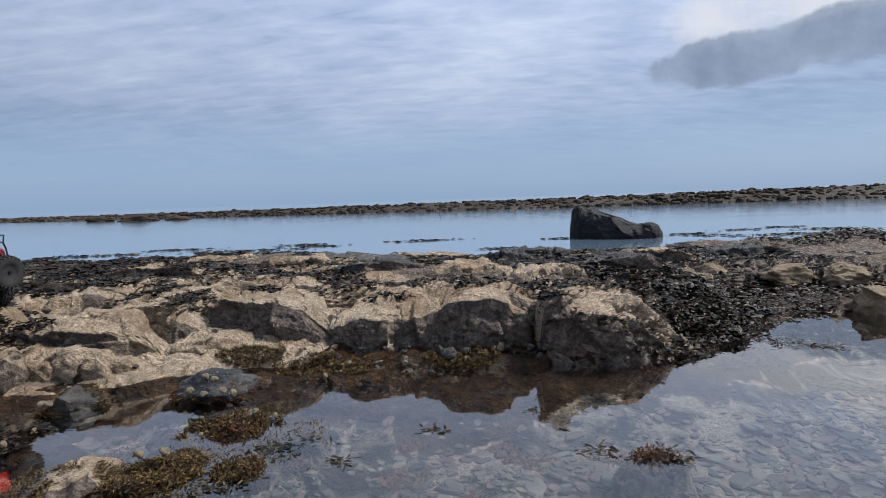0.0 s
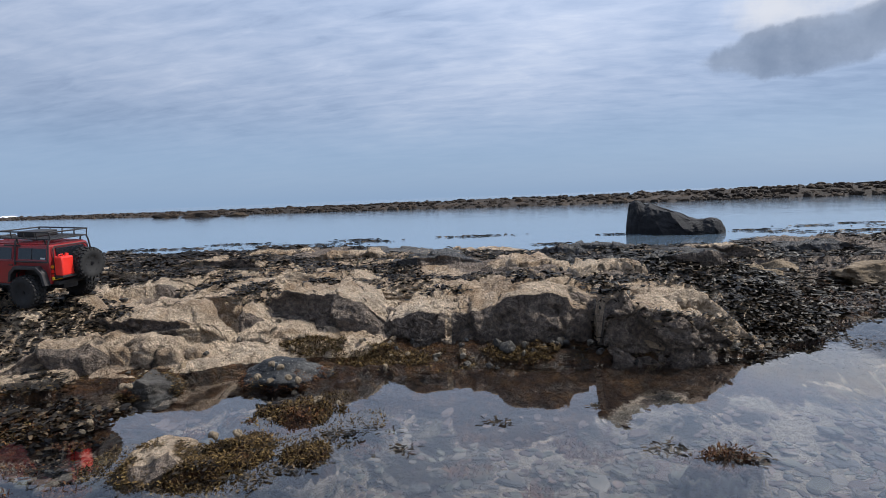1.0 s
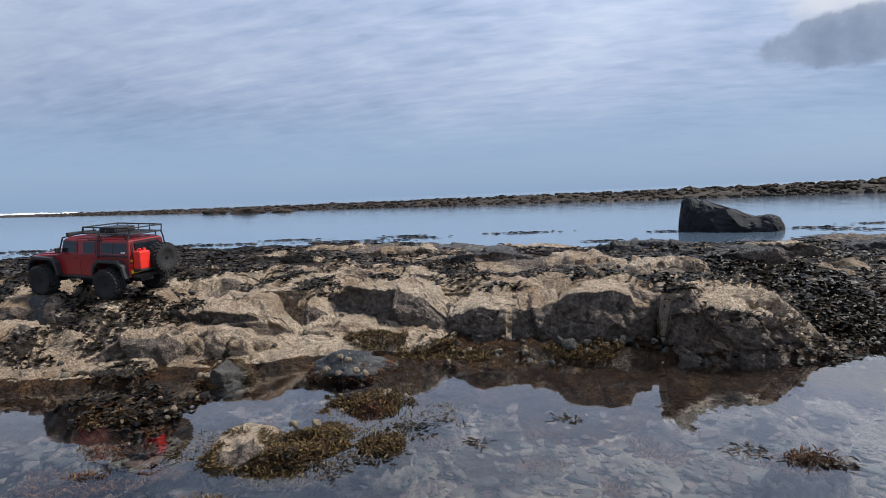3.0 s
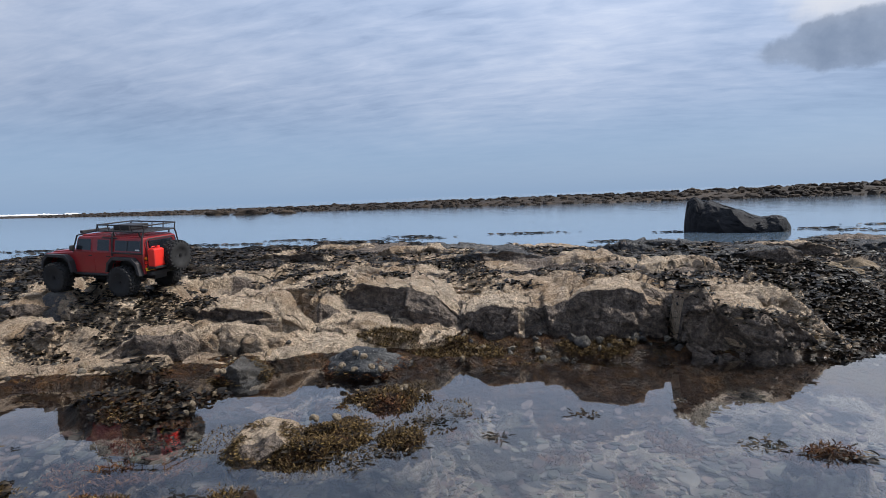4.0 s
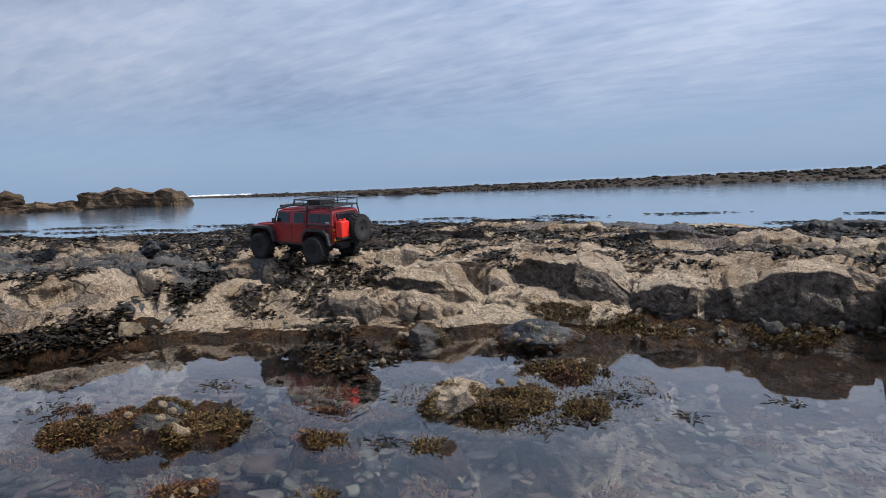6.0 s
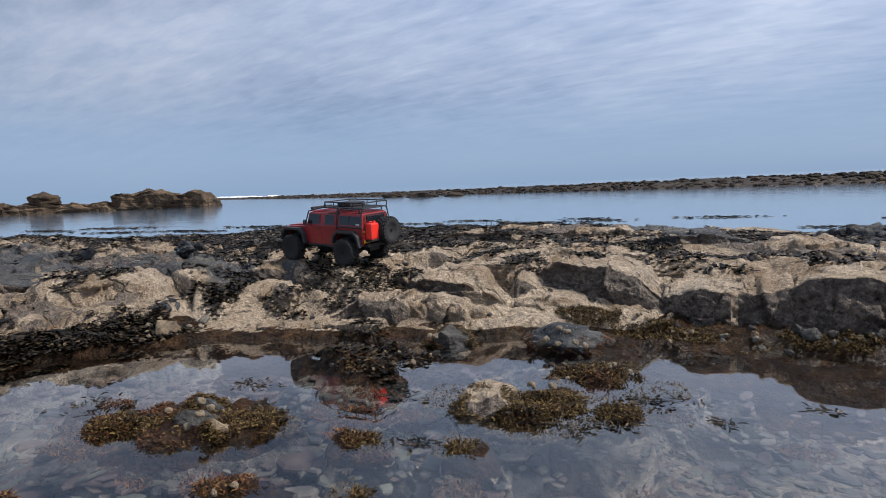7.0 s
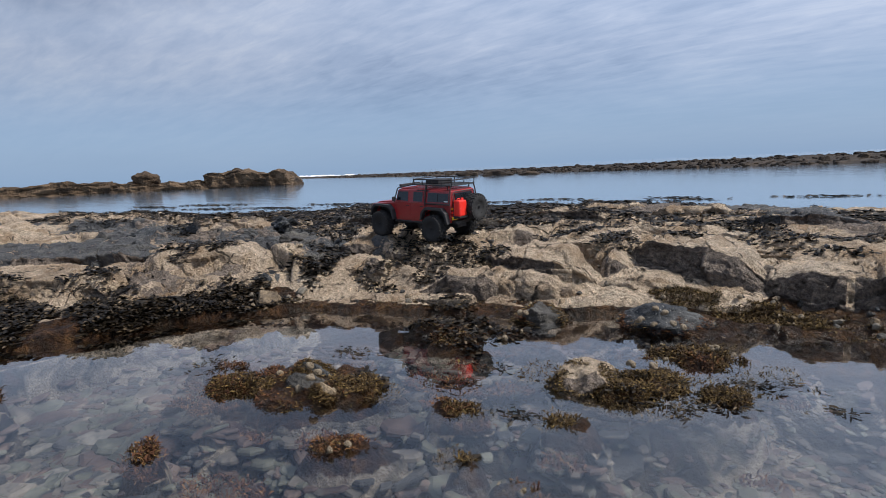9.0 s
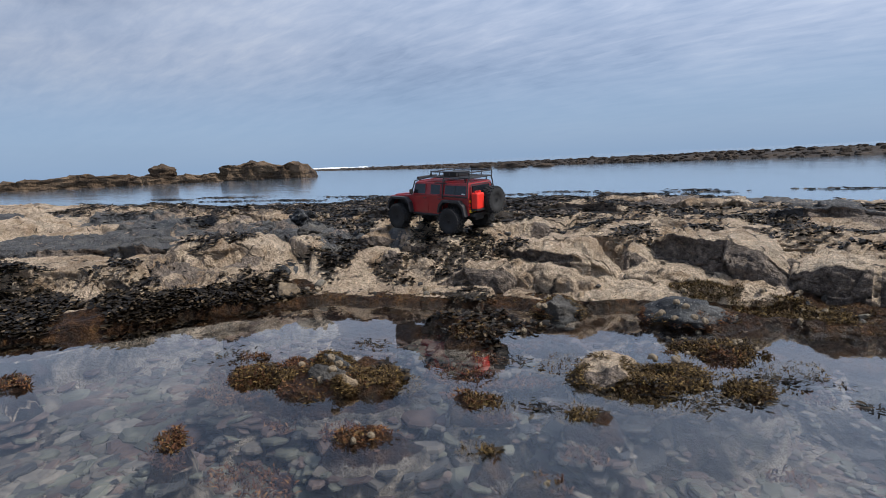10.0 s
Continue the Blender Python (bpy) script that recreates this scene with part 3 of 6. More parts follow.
def sheet(name, xs, ys, z, material):
    me = bpy.data.meshes.new(name)
    nx, ny = len(xs), len(ys)
    X, Y = np.meshgrid(xs, ys)
    co = np.stack([X, Y, z], -1).reshape(-1, 3).astype(np.float32)
    i = np.arange(nx * ny).reshape(ny, nx)
    q = np.stack([i[:-1, :-1], i[:-1, 1:], i[1:, 1:], i[1:, :-1]], -1).reshape(-1, 4)
    me.vertices.add(len(co))
    me.vertices.foreach_set("co", co.ravel())
    me.loops.add(q.size)
    me.loops.foreach_set("vertex_index", q.ravel().astype(np.int32))
    me.polygons.add(len(q))
    me.polygons.foreach_set("loop_start", np.arange(0, q.size, 4, dtype=np.int32))
    me.polygons.foreach_set("loop_total", np.full(len(q), 4, np.int32))
    me.update(calc_edges=True)
    me.polygons.foreach_set("use_smooth", np.ones(len(q), bool))
    me.materials.append(material)
    return new(name, me)


def build_ground():
    xs = np.concatenate([-np.geomspace(60, 9, 14), steps((-8.9, -4.5, 0.06), (-4.5, -2.7, 0.02), (-2.7, 1.2, 0.0075), (1.2, 1.4, 0.012), (1.4, 3.0, 0.02), (3.0, 6.0, 0.08)), np.geomspace(6.1, 40, 12)])
    ys = np.concatenate([-np.geomspace(14, 1.0, 14), steps((-0.9, 0.5, 0.04), (0.5, 1.4, 0.016), (1.4, 2.25, 0.0055), (2.25, 3.2, 0.011), (3.2, 5.4, 0.025), (5.4, 8, 0.1)), np.geomspace(8.1, 70, 14)])
    X, Y = np.meshgrid(xs, ys)
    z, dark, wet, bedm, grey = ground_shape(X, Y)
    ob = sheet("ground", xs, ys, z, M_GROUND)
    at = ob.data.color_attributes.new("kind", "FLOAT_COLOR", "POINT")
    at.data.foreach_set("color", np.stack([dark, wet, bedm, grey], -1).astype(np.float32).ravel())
    tagged(ob, "tan and dark barnacled shore rock with a stony pool bed", "rock shore", kind="structure")


build_ground()


def build_water():
    for name, xs, ys, h, m, lab in (
            ("water", (-60, 40), (-14, 3.38), 0.0, M_POOL, "clear still tide pool over a stony bed"),
            ("water", (-3000, 1.2), (3.02, 4200), LAGOON, M_SEA, "calm pale blue lagoon reaching to the horizon"),
            ("water", (1.2, 3000), (3.42, 4200), LAGOON, M_SEA, "calm pale blue lagoon beyond the weedy slope")):
        z = np.full((2, 2), h)
        tagged(sheet(name, np.array(xs, float), np.array(ys, float), z, m), lab, "water", kind="structure")


build_water()

# ---------------------------------------------------------------- helpers for things
def mesh_ob(name, verts, faces, material, parent=None, label="", smooth_faces=False):
    me = bpy.data.meshes.new(name)
    me.from_pydata([tuple(v) for v in verts], [], [tuple(f) for f in faces])
    me.materials.append(material)
    if smooth_faces:
        me.polygons.foreach_set("use_smooth", np.ones(len(me.polygons), bool))
    me.update()
    ob = new(name, me)
    if parent:
        ob.parent = parent
    if label:
        tagged(ob, label)
    return ob


def part(name, bm, material, parent, label="", smooth_faces=False):
    me = bpy.data.meshes.new(name)
    bmesh.ops.recalc_face_normals(bm, faces=bm.faces)
    bm.to_mesh(me)
    bm.free()
    me.materials.append(material)
    if smooth_faces:
        me.polygons.foreach_set("use_smooth", np.ones(len(me.polygons), bool))
    ob = new(name, me)
    if parent:
        ob.parent = parent
    if label:
        tagged(ob, label)
    return ob


def rock_mesh(name, size, material, seed, sub=4, rough=0.22, facet=0.35, flat=0.0, freq=1.6, fine=0.0, broken=0):
    """A boulder: a sphere cut by random planes and roughened, steep below its middle; size is its full extent.
    broken: how many of the cuts are bare dark rock."""
    rng = random.Random(seed)
    bm = bmesh.new()
    bmesh.ops.create_icosphere(bm, subdivisions=sub, radius=1.0)
    planes = []
    for _ in range(10):
        n = Vector((rng.uniform(-1, 1), rng.uniform(-1, 1), rng.uniform(-0.3, 1))).normalized()
        planes.append((n, rng.uniform(0.52, 0.82)))
    bare = sorted(planes, key=lambda p: p[0].y + 0.5 * p[0].z)[:broken]
    off = Vector((seed * 3.1, seed * 1.7, seed * 0.9))
    mask = []
    for v in bm.verts:
        p = v.co.copy()
        if p.z < 0:
            k = max(math.sqrt(max(0.0, 1 - p.z * p.z)), 0.3) ** 0.8
            p.x, p.y = p.x / k, p.y / k
        q = 0.0
        for n, d in planes:
            over = p.dot(n) - d
            if over > 0:
                p -= n * over * (facet + 0.55)
                if (n, d) in bare:
                    q = 1.0
        mask.append(q)
        p *= 1 + rough * noise.fractal(p * freq + off, 0.9, 2.1, 5)
        if fine:
            p *= 1 + fine * noise.fractal(p * freq * 9 + off, 0.8, 2.1, 3)
        v.co = p
    lo = [min(v.co[i] for v in bm.verts) for i in range(3)]
    hi = [max(v.co[i] for v in bm.verts) for i in range(3)]
    for v in bm.verts:
        for i in range(3):
            u = (v.co[i] - lo[i]) / (hi[i] - lo[i])
            v.co[i] = (u - 0.5) * size[i] if i < 2 else u * size[2]
        if flat and v.co.z > size[2] * flat:
            v.co.z = size[2] * flat + (v.co.z - size[2] * flat) * 0.25
    me = bpy.data.meshes.new(name)
    bm.to_mesh(me)
    bm.free()
    me.polygons.foreach_set("use_smooth", np.ones(len(me.polygons), bool))
    me.materials.append(material)
    at = me.color_attributes.new("kind", "FLOAT_COLOR", "POINT")
    at.data.foreach_set("color", np.array([(q * 0.95, 0, 0, 0) for q in mask], np.float32).ravel())
    return me


def rock(name, size, material, seed, m, label, category="rock", **kw):
    ob = new(name, rock_mesh(name, size, material, seed, **kw))
    ob.matrix_basis = m
    return tagged(ob, label, category)


# ---------------------------------------------------------------- far bank, outcrop, big rock
BANK = np.array([(-75, 60), (-48, 43), (-30, 33), (-20, 27.5), (-10, 24), (-1.7, 21), (4.3, 19.4), (10, 18.2), (16, 17.4), (34, 16.5)])


def build_bank():
    xs = np.concatenate([np.arange(-75, -20, 0.5), np.arange(-20, 20, 0.2), np.arange(20, 34, 0.5)])
    us = np.linspace(-0.3, 1.0, 26)
    yb = np.interp(xs, BANK[:, 0], BANK[:, 1])
    h = np.interp(xs, (-75, -30, -10, 4, 16, 34), (0.14, 0.155, 0.19, 0.26, 0.37, 0.46))
    verts, faces = [], []
    for j, u in enumerate(us):
        for i, x in enumerate(xs):
            y = yb[i] + u * 4.5 + 0.25 * float(vnoise(np.array(x), np.array(0.0), 0.6, 3))
            z = LAGOON + h[i] * (1 - (1 - min(max(u, -0.3), 0.55) / 0.55) ** 2 if u < 0.55 else 1 - (u - 0.55) * 1.5)
            z += 0.06 * float(fbm(np.array(x), np.array(y), 1.7, 4, 7)) * (0.5 + h[i])
            verts.append((x, y, z))
    n = len(xs)
    for j in range(len(us) - 1):
        for i in range(n - 1):
            faces.append((j * n + i, j * n + i + 1, (j + 1) * n + i + 1, (j + 1) * n + i))
    ob = mesh_ob("far_bank", verts, faces, M_BANK, smooth_faces=True)
    tagged(ob, "low brown bank of boulders across the lagoon", "rock bank", kind="structure")
    # loose boulders on it
    rng = random.Random(4)
    protos = []
    for s in range(5):
        me = rock_mesh("proto", (1, 1, 0.75), M_BANK, 50 + s, sub=2, rough=0.3)
        v = np.array([w.co[:] for w in me.vertices])
        f = np.array([p.vertices[:] for p in me.polygons])
        protos.append((v, f))
        bpy.data.meshes.remove(me)
    V, F, base = [], [], 0
    for _ in range(2600):
        x = rng.triangular(-45, 30, 4)
        u = rng.uniform(-0.08, 0.7)
        hh = float(np.interp(x, (-75, -30, -10, 4, 16, 34), (0.14, 0.155, 0.19, 0.26, 0.37, 0.46)))
        y = float(np.interp(x, BANK[:, 0], BANK[:, 1])) + u * 4.5
        z = LAGOON + hh * max(0, 1 - (1 - max(u, 0) / 0.55) ** 2 if u < 0.55 else 1 - (u - 0.55) * 1.5)
        s = rng.uniform(0.06, 0.20) * (0.7 + hh) * (1.5 if rng.random() < 0.06 else 1)
        v, f = protos[rng.randrange(5)]
        a = rng.uniform(0, 6.3)
        c, sn = math.cos(a), math.sin(a)
        w = np.stack([x + s * 1.3 * (v[:, 0] * c - v[:, 1] * sn), y + s * (v[:, 0] * sn + v[:, 1] * c), z - 0.25 * s + s * v[:, 2]], -1)
        V.append(w)
        F.append(f + base)
        base += len(v)
    ob = mesh_ob("bank_boulders", np.concatenate(V).tolist(), np.concatenate(F).tolist(), M_BANK)
    tagged(ob, "jumbled brown boulders along the far bank", "boulders", kind="stuff")


build_bank()


def crag(name, a, b, deep, tops, base, seed, label, rough=0.17, cuts=44):
    """A craggy wall of rock from a to b along its front, with uneven top heights."""
    bm = bmesh.new()
    bmesh.ops.create_cube(bm, size=2.0)
    bmesh.ops.subdivide_edges(bm, edges=bm.edges, cuts=cuts, use_grid_fill=True)
    a, b = Vector((*a, 0)), Vector((*b, 0))
    along = b - a
    inn = Vector((-along.y, along.x, 0)).normalized()
    us = np.linspace(0, 1, len(tops))
    off = Vector((seed * 4.7, seed * 1.3, seed * 2.9))
    for v in bm.verts:
        c = v.co.copy()
        r = c.normalized() * 1.25
        c = c.lerp(Vector([max(-1, min(1, q)) for q in r]), 0.25)
        u, d, h = (c.x + 1) / 2, (c.y + 1) / 2, (c.z + 1) / 2
        top = float(np.interp(u, us, tops)) - 0.1 * d
        p = a + along * u + inn * deep * d
        p.z = base + (top - base) * h
        big = noise.fractal(p * 1.6 + off, 0.9, 2.2, 5)
        lay = noise.fractal(Vector((p.x * 0.8, p.y * 0.8, p.z * 7)) + off, 0.9, 2.2, 4)
        cell = noise.voronoi(p * 3.0 + off)[0][0]
        p += (-inn * (1 - d) + inn * d * 0.5 + along.normalized() * (c.x * 0.5)) * rough * (big + 0.6 * lay + 1.2 * (cell - 0.3))
        p.z += h * rough * 0.8 * (big + 0.8 * (cell - 0.3))
        v.co = p
    return tagged(part(name, bm, M_OUTCROP, None), label, "rock outcrop")


def build_outcrop():
    crag("rock_outcrop", (-21.75, 13.75), (-18.25, 15.35), 1.6, (0.45, 0.72, 0.80, 0.92, 0.72, 0.70, 0.70, 0.80, 0.55), -0.3, 1, "weathered brown blocky sea stack standing in the lagoon", 0.16)
    crag("rock_ledge", (-24.1, 11.1), (-21.6, 13.9), 1.5, (0.52, 0.50, 0.46, 0.42, 0.44), -0.3, 2, "low brown layered rock ledge by the water")
    crag("rock_ledge", (-27.0, 6.9), (-24.0, 11.2), 1.7, (0.50, 0.46, 0.56, 0.60, 0.54), -0.3, 3, "long low brown layered rock ledge by the water")
    crag("rock_ledge", (-28.6, 2.2), (-26.9, 7.0), 1.9, (0.52, 0.5, 0.54, 0.50), -0.3, 4, "long brown rock ledge with ochre patches by the water")
    rock("perched_boulder", (1.15, 0.9, 0.62), M_OUTCROP, 14, pose(-23.5, 12.35, LAGOON + 0.24, 0, 0, 50), "brown boulder perched on a low rock ledge", "rock outcrop", sub=4, rough=0.24, fine=0.04)
    for x, y, s in ((-11.6, 21.0, 1.0), (-14.0, 22.6, 0.7), (-9.9, 20.6, 0.6)):
        rock("skerry", (1.6 * s, 0.7 * s, 0.42 * s), M_BANK, int(-x * 10), pose(x, y, LAGOON - 0.16 * s, 0, 0, 10), "low weedy brown rock breaking the lagoon surface", "rock outcrop", sub=4, rough=0.35)


build_outcrop()


def build_big_rock():
    bm = bmesh.new()
    bmesh.ops.create_icosphere(bm, subdivisions=5, radius=1.0)
    for v in bm.verts:
        p = v.co
        u = (p.x + 1) / 2
        top = float(np.interp(u, (0, 0.03, 0.08, 0.13, 0.18, 0.24, 0.38, 0.52, 0.64, 0.72, 0.87, 0.95, 1), (0.12, 0.25, 0.315, 0.31, 0.262, 0.272, 0.232, 0.185, 0.138, 0.118, 0.13, 0.10, 0.03)))
        if p.z > 0:
            z = top * min(1.0, p.z * 1.6 / max(0.15, math.sqrt(max(0.0, 1 - p.x * p.x)) + 0.15))
        else:
            z = p.z * 0.12
        q = Vector((p.x * 0.42, p.y * 0.24, z))
        cell, far = noise.voronoi(Vector((q.x * 5.5, q.y * 5, q.z * 9 + q.x * 4)) + Vector((2, 5, 1)))
        face = (far[0] - q * 5.5).dot(Vector((0.35, 0.2, 0.3)))
        q += Vector((0.1, -1, 0.45)) * (0.016 * math.sin(face * 3) + 0.05 * (cell[0] - 0.35) - 0.02 * max(0.0, 1 - 9 * (cell[1] - cell[0])))
        q += Vector((0, 1, 0.4)) * 0.022 * noise.fractal(q * 7 + Vector((3, 1, 7)), 0.9, 2.2, 5)
        if p.z > 0 and 0.16 < u < 0.80:                    # the long shoulder is cut by a cleft above its lower lobe
            q.z -= 0.03 * math.exp(-((p.y + 0.45) / 0.22) ** 2)
        v.co = q
    ob = part("lagoon_rock", bm, M_BLACKROCK, None)
    ob.matrix_basis = pose(1.67, 5.38, LAGOON - 0.005, 0, 0, -22)
    tagged(ob, "smooth wet black boulder standing in the lagoon", "rock")


build_big_rock()

# ---------------------------------------------------------------- rocks on the shore and in the pool
from mathutils.bvhtree import BVHTree


def set_on(x, y, sink=0.0):
    return ground_z(x, y) - sink


def ledge_rock(name, lip, foot, lean, depth, rise, label, seed, dark=(), grey=False, rough=1.0):
    """A broken ledge of rock. lip: the crest of its front; foot: heights of the foot at both ends; lean: how far the
    foot stands out before the crest; depth and rise: the top behind the crest; dark: stretches of x where the front is
    bare dark rock with shade painted in."""
    P = np.array(lip, float)
    run = np.concatenate([[0], np.cumsum(np.hypot(np.diff(P[:, 0]), np.diff(P[:, 1])))])
    n = max(12, int(run[-1] / 0.0052))
    t = np.linspace(0, run[-1], n)
    cx, cy, cz = (np.interp(t, run, P[:, i]) for i in range(3))
    way = P[-1, :2] - P[0, :2]
    way /= np.hypot(*way)
    out = np.array([way[1], -way[0]])                    # towards the pool
    zf = np.interp(t, (0, run[-1]), foot)
    one = np.zeros_like(t)
    cz = cz + rough * (0.006 * fbm(t, one + seed, 14, 3, 3) + 0.004 * fbm(t, one + seed, 50, 2, 4))
    nf = max(8, int(np.max(cz - zf) / 0.0048))
    nt = max(8, int(depth / 0.008))
    rows = []
    for k in range(nf + 1):
        rows.append(("f", k / nf))
    for k in range(1, nt + 1):
        rows.append(("t", k / nt))
    end = np.minimum(t, run[-1] - t)
    worn = (0.35 + 0.65 * smooth(0, 0.3 * run[-1], end)) * (1 + 0.35 * fbm(t, one + seed * 1.7, 5, 3, 21))      # the back edge is uneven
    X, Y, Z, D = [], [], [], []
    for kind, q in rows:
        if kind == "f":
            o = lean * (1 - q) + np.zeros_like(t)
            z = zf - 0.05 + (cz - zf + 0.05) * q
        else:
            o = -depth * q * worn
            z = cz + rise * q * (2 - q)
        x, y = cx + out[0] * o, cy + out[1] * o
        r, tilt, joint = cells(t + seed * 3.1 + 0.3 * z, z * 1.5 + (o if kind == "t" else 0) + seed, 0.15, 11)
        r2, tilt2, joint2 = cells(t * 1.2 - seed, z * 1.6 + o + 0.4 * t, 0.05, 12)
        w = 0.034 * (r - 0.5) + 0.05 * tilt + 0.012 * (r2 - 0.5) + 0.016 * tilt2 - 0.009 * np.exp(-(joint / 0.006) ** 2) - 0.004 * np.exp(-(joint2 / 0.003) ** 2)
        w = w + 0.007 * fbm(t + z, z * 2 + o + seed, 9, 4, 15) + 0.0026 * fbm(t + z * 1.3, z + o - seed, 70, 2, 16)
        w = w * rough
        if kind == "f":
            near = np.clip((1 - q) * 6, 0.25, 1)
            x, y, z = x + out[0] * w * near, y + out[1] * w * near, z + 0.25 * w
        else:
            z = z + 0.55 * w
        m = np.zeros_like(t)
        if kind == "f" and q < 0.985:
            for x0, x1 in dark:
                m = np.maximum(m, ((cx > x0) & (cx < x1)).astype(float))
        fall = smooth(0, 0.022, end)
        z = (zf - 0.06) + (z - zf + 0.06) * (0.45 + 0.55 * fall)
        x, y = x - out[0] * 0.025 * (1 - fall), y - out[1] * 0.025 * (1 - fall)
        X.append(x), Y.append(y), Z.append(z), D.append(m)
    X.append(X[-1]), Y.append(Y[-1]), Z.append(zf - 0.06), D.append(D[-1])
    m = len(X)
    co = np.stack([np.array(X), np.array(Y), np.array(Z)], -1).reshape(-1, 3)
    i = np.arange(m * n).reshape(m, n)
    j = np.roll(i, -1, 0)
    F = np.stack([i[:, :-1], i[:, 1:], j[:, 1:], j[:, :-1]], -1).reshape(-1, 4).tolist()
    F += [i[::-1, 0].tolist(), i[:, -1].tolist()]
    ob = mesh_ob(name, co.tolist(), F, M_GROUND, smooth_faces=True)
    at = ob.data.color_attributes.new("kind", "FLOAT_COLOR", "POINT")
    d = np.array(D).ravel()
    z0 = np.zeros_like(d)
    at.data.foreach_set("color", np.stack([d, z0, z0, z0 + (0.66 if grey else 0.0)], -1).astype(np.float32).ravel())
    return tagged(ob, label, "rock")


def build_ledges():
    """The blocks of the ridge: broken fronts darkened partly by painted shade, tan crust on top."""
    ledge_rock("ledge_block", [(-0.83, 2.16, 0.13), (-0.79, 2.14, 0.195), (-0.74, 2.13, 0.222), (-0.63, 2.11, 0.212), (-0.52, 2.10, 0.20), (-0.43, 2.09, 0.178), (-0.385, 2.09, 0.138), (-0.32, 2.09, 0.10)],
               (0.09, 0.035), 0.05, 0.24, 0.0, "long dark-faced ledge block with a tan barnacled top", 1, dark=((-2, 2),))
    ledge_rock("ledge_block", [(-0.36, 2.08, 0.09), (-0.31, 2.07, 0.122), (-0.24, 2.055, 0.144), (-0.18, 2.05, 0.152), (-0.10, 2.07, 0.138), (-0.01, 2.07, 0.143), (0.07, 2.075, 0.175)],
               (0.03, 0.03), 0.045, 0.26, 0.03, "low dark-faced ledge block with pale runs down its front", 2, dark=((-2, -0.128), (-0.110, 2)))
    ledge_rock("ledge_block", [(0.03, 2.085, 0.14), (0.06, 2.06, 0.178), (0.09, 2.05, 0.203), (0.17, 2.05, 0.20), (0.24, 2.05, 0.208), (0.29, 2.04, 0.195), (0.31, 2.05, 0.152), (0.38, 2.055, 0.146)],
               (0.02, 0.02), 0.04, 0.28, 0.0, "square dark-faced ledge block with a tan top", 3, dark=((-2, 2),))
    ledge_rock("ledge_block", [(0.385, 1.985, 0.155), (0.43, 1.955, 0.205), (0.455, 1.955, 0.218), (0.50, 1.965, 0.165), (0.58, 1.97, 0.145), (0.64, 1.965, 0.152), (0.71, 1.97, 0.133), (0.76, 1.985, 0.088), (0.83, 2.01, 0.03)],
               (-0.02, -0.03), 0.05, 0.20, 0.02, "dark broken ledge block sloping down towards the pool", 4, dark=((-2, 2),), rough=1.15)
    ledge_rock("ledge_block", [(0.475, 2.11, 0.14), (0.51, 2.09, 0.168), (0.55, 2.08, 0.165), (0.62, 2.08, 0.182), (0.71, 2.08, 0.197), (0.76, 2.08, 0.178), (0.81, 2.07, 0.131), (0.88, 2.06, 0.06), (0.95, 2.06, 0.01)],
               (0.10, -0.03), 0.09, 0.16, -0.02, "tan barnacled cap of the sloping ledge block", 5)
    ledge_rock("ridge_slab", [(-0.96, 1.96, 0.04), (-0.85, 1.985, 0.085), (-0.79, 2.0, 0.106), (-0.70, 2.005, 0.10), (-0.54, 2.005, 0.077), (-0.42, 1.995, 0.062), (-0.33, 1.985, 0.045)],
               (0.0, 0.0), 0.07, 0.14, 0.012, "flat tan shelf under the dark ledge block", 6, rough=0.7)
    # the overhung front is coloured dark: broken rock and painted shade together
    ledge_rock("ridge_boulder", [(-1.46, 1.99, 0.12), (-1.34, 1.945, 0.152), (-1.19, 1.92, 0.174), (-1.10, 1.915, 0.17), (-1.0, 1.92, 0.152), (-0.93, 1.935, 0.12), (-0.86, 1.97, 0.07)],
               (0.06, 0.045), -0.015, 0.17, 0.03, "long tan barnacled boulder of the ridge, its broken underside darkened with painted shade", 7, dark=((-2, -1.03),))
    ledge_rock("ridge_boulder", [(-1.22, 2.20, 0.16), (-1.10, 2.17, 0.192), (-0.98, 2.15, 0.20), (-0.86, 2.17, 0.202), (-0.78, 2.2, 0.17)], (0.12, 0.12), 0.05, 0.28, 0.03, "low hump of the ridge under dark weed", 19)
    ledge_rock("rock_block", [(-0.91, 2.07, 0.10), (-0.86, 2.05, 0.158), (-0.82, 2.06, 0.14), (-0.76, 2.08, 0.10)], (0.07, 0.07), 0.03, 0.12, 0.02, "angular tan block wedged beside the dark face", 8, dark=((-0.87, 0),), rough=0.7)
    ledge_rock("ridge_boulder", [(-1.39, 1.835, 0.08), (-1.27, 1.85, 0.108), (-1.10, 1.86, 0.11), (-0.95, 1.87, 0.082), (-0.87, 1.90, 0.05)], (-0.01, 0.0), 0.085, 0.12, 0.0, "low cracked tan boulder at the foot of the ridge", 9, rough=0.9)
    ledge_rock("ridge_boulder", [(-1.53, 1.70, 0.03), (-1.46, 1.72, 0.075), (-1.40, 1.745, 0.112), (-1.30, 1.76, 0.11), (-1.25, 1.78, 0.12), (-1.19, 1.82, 0.06)], (0.005, 0.01), 0.03, 0.13, 0.01, "angular boulder with a dark cleft front and a tan top", 10, dark=((-2, 0),), rough=0.8)
    ledge_rock("ridge_boulder", [(-2.02, 1.80, 0.06), (-1.82, 1.85, 0.075), (-1.66, 1.865, 0.122), (-1.55, 1.87, 0.165), (-1.48, 1.87, 0.172), (-1.38, 1.88, 0.14), (-1.30, 1.89, 0.10)], (0.015, 0.03), 0.20, 0.20, 0.02, "broad sloping tan barnacled boulder at the foot of the ridge", 11)
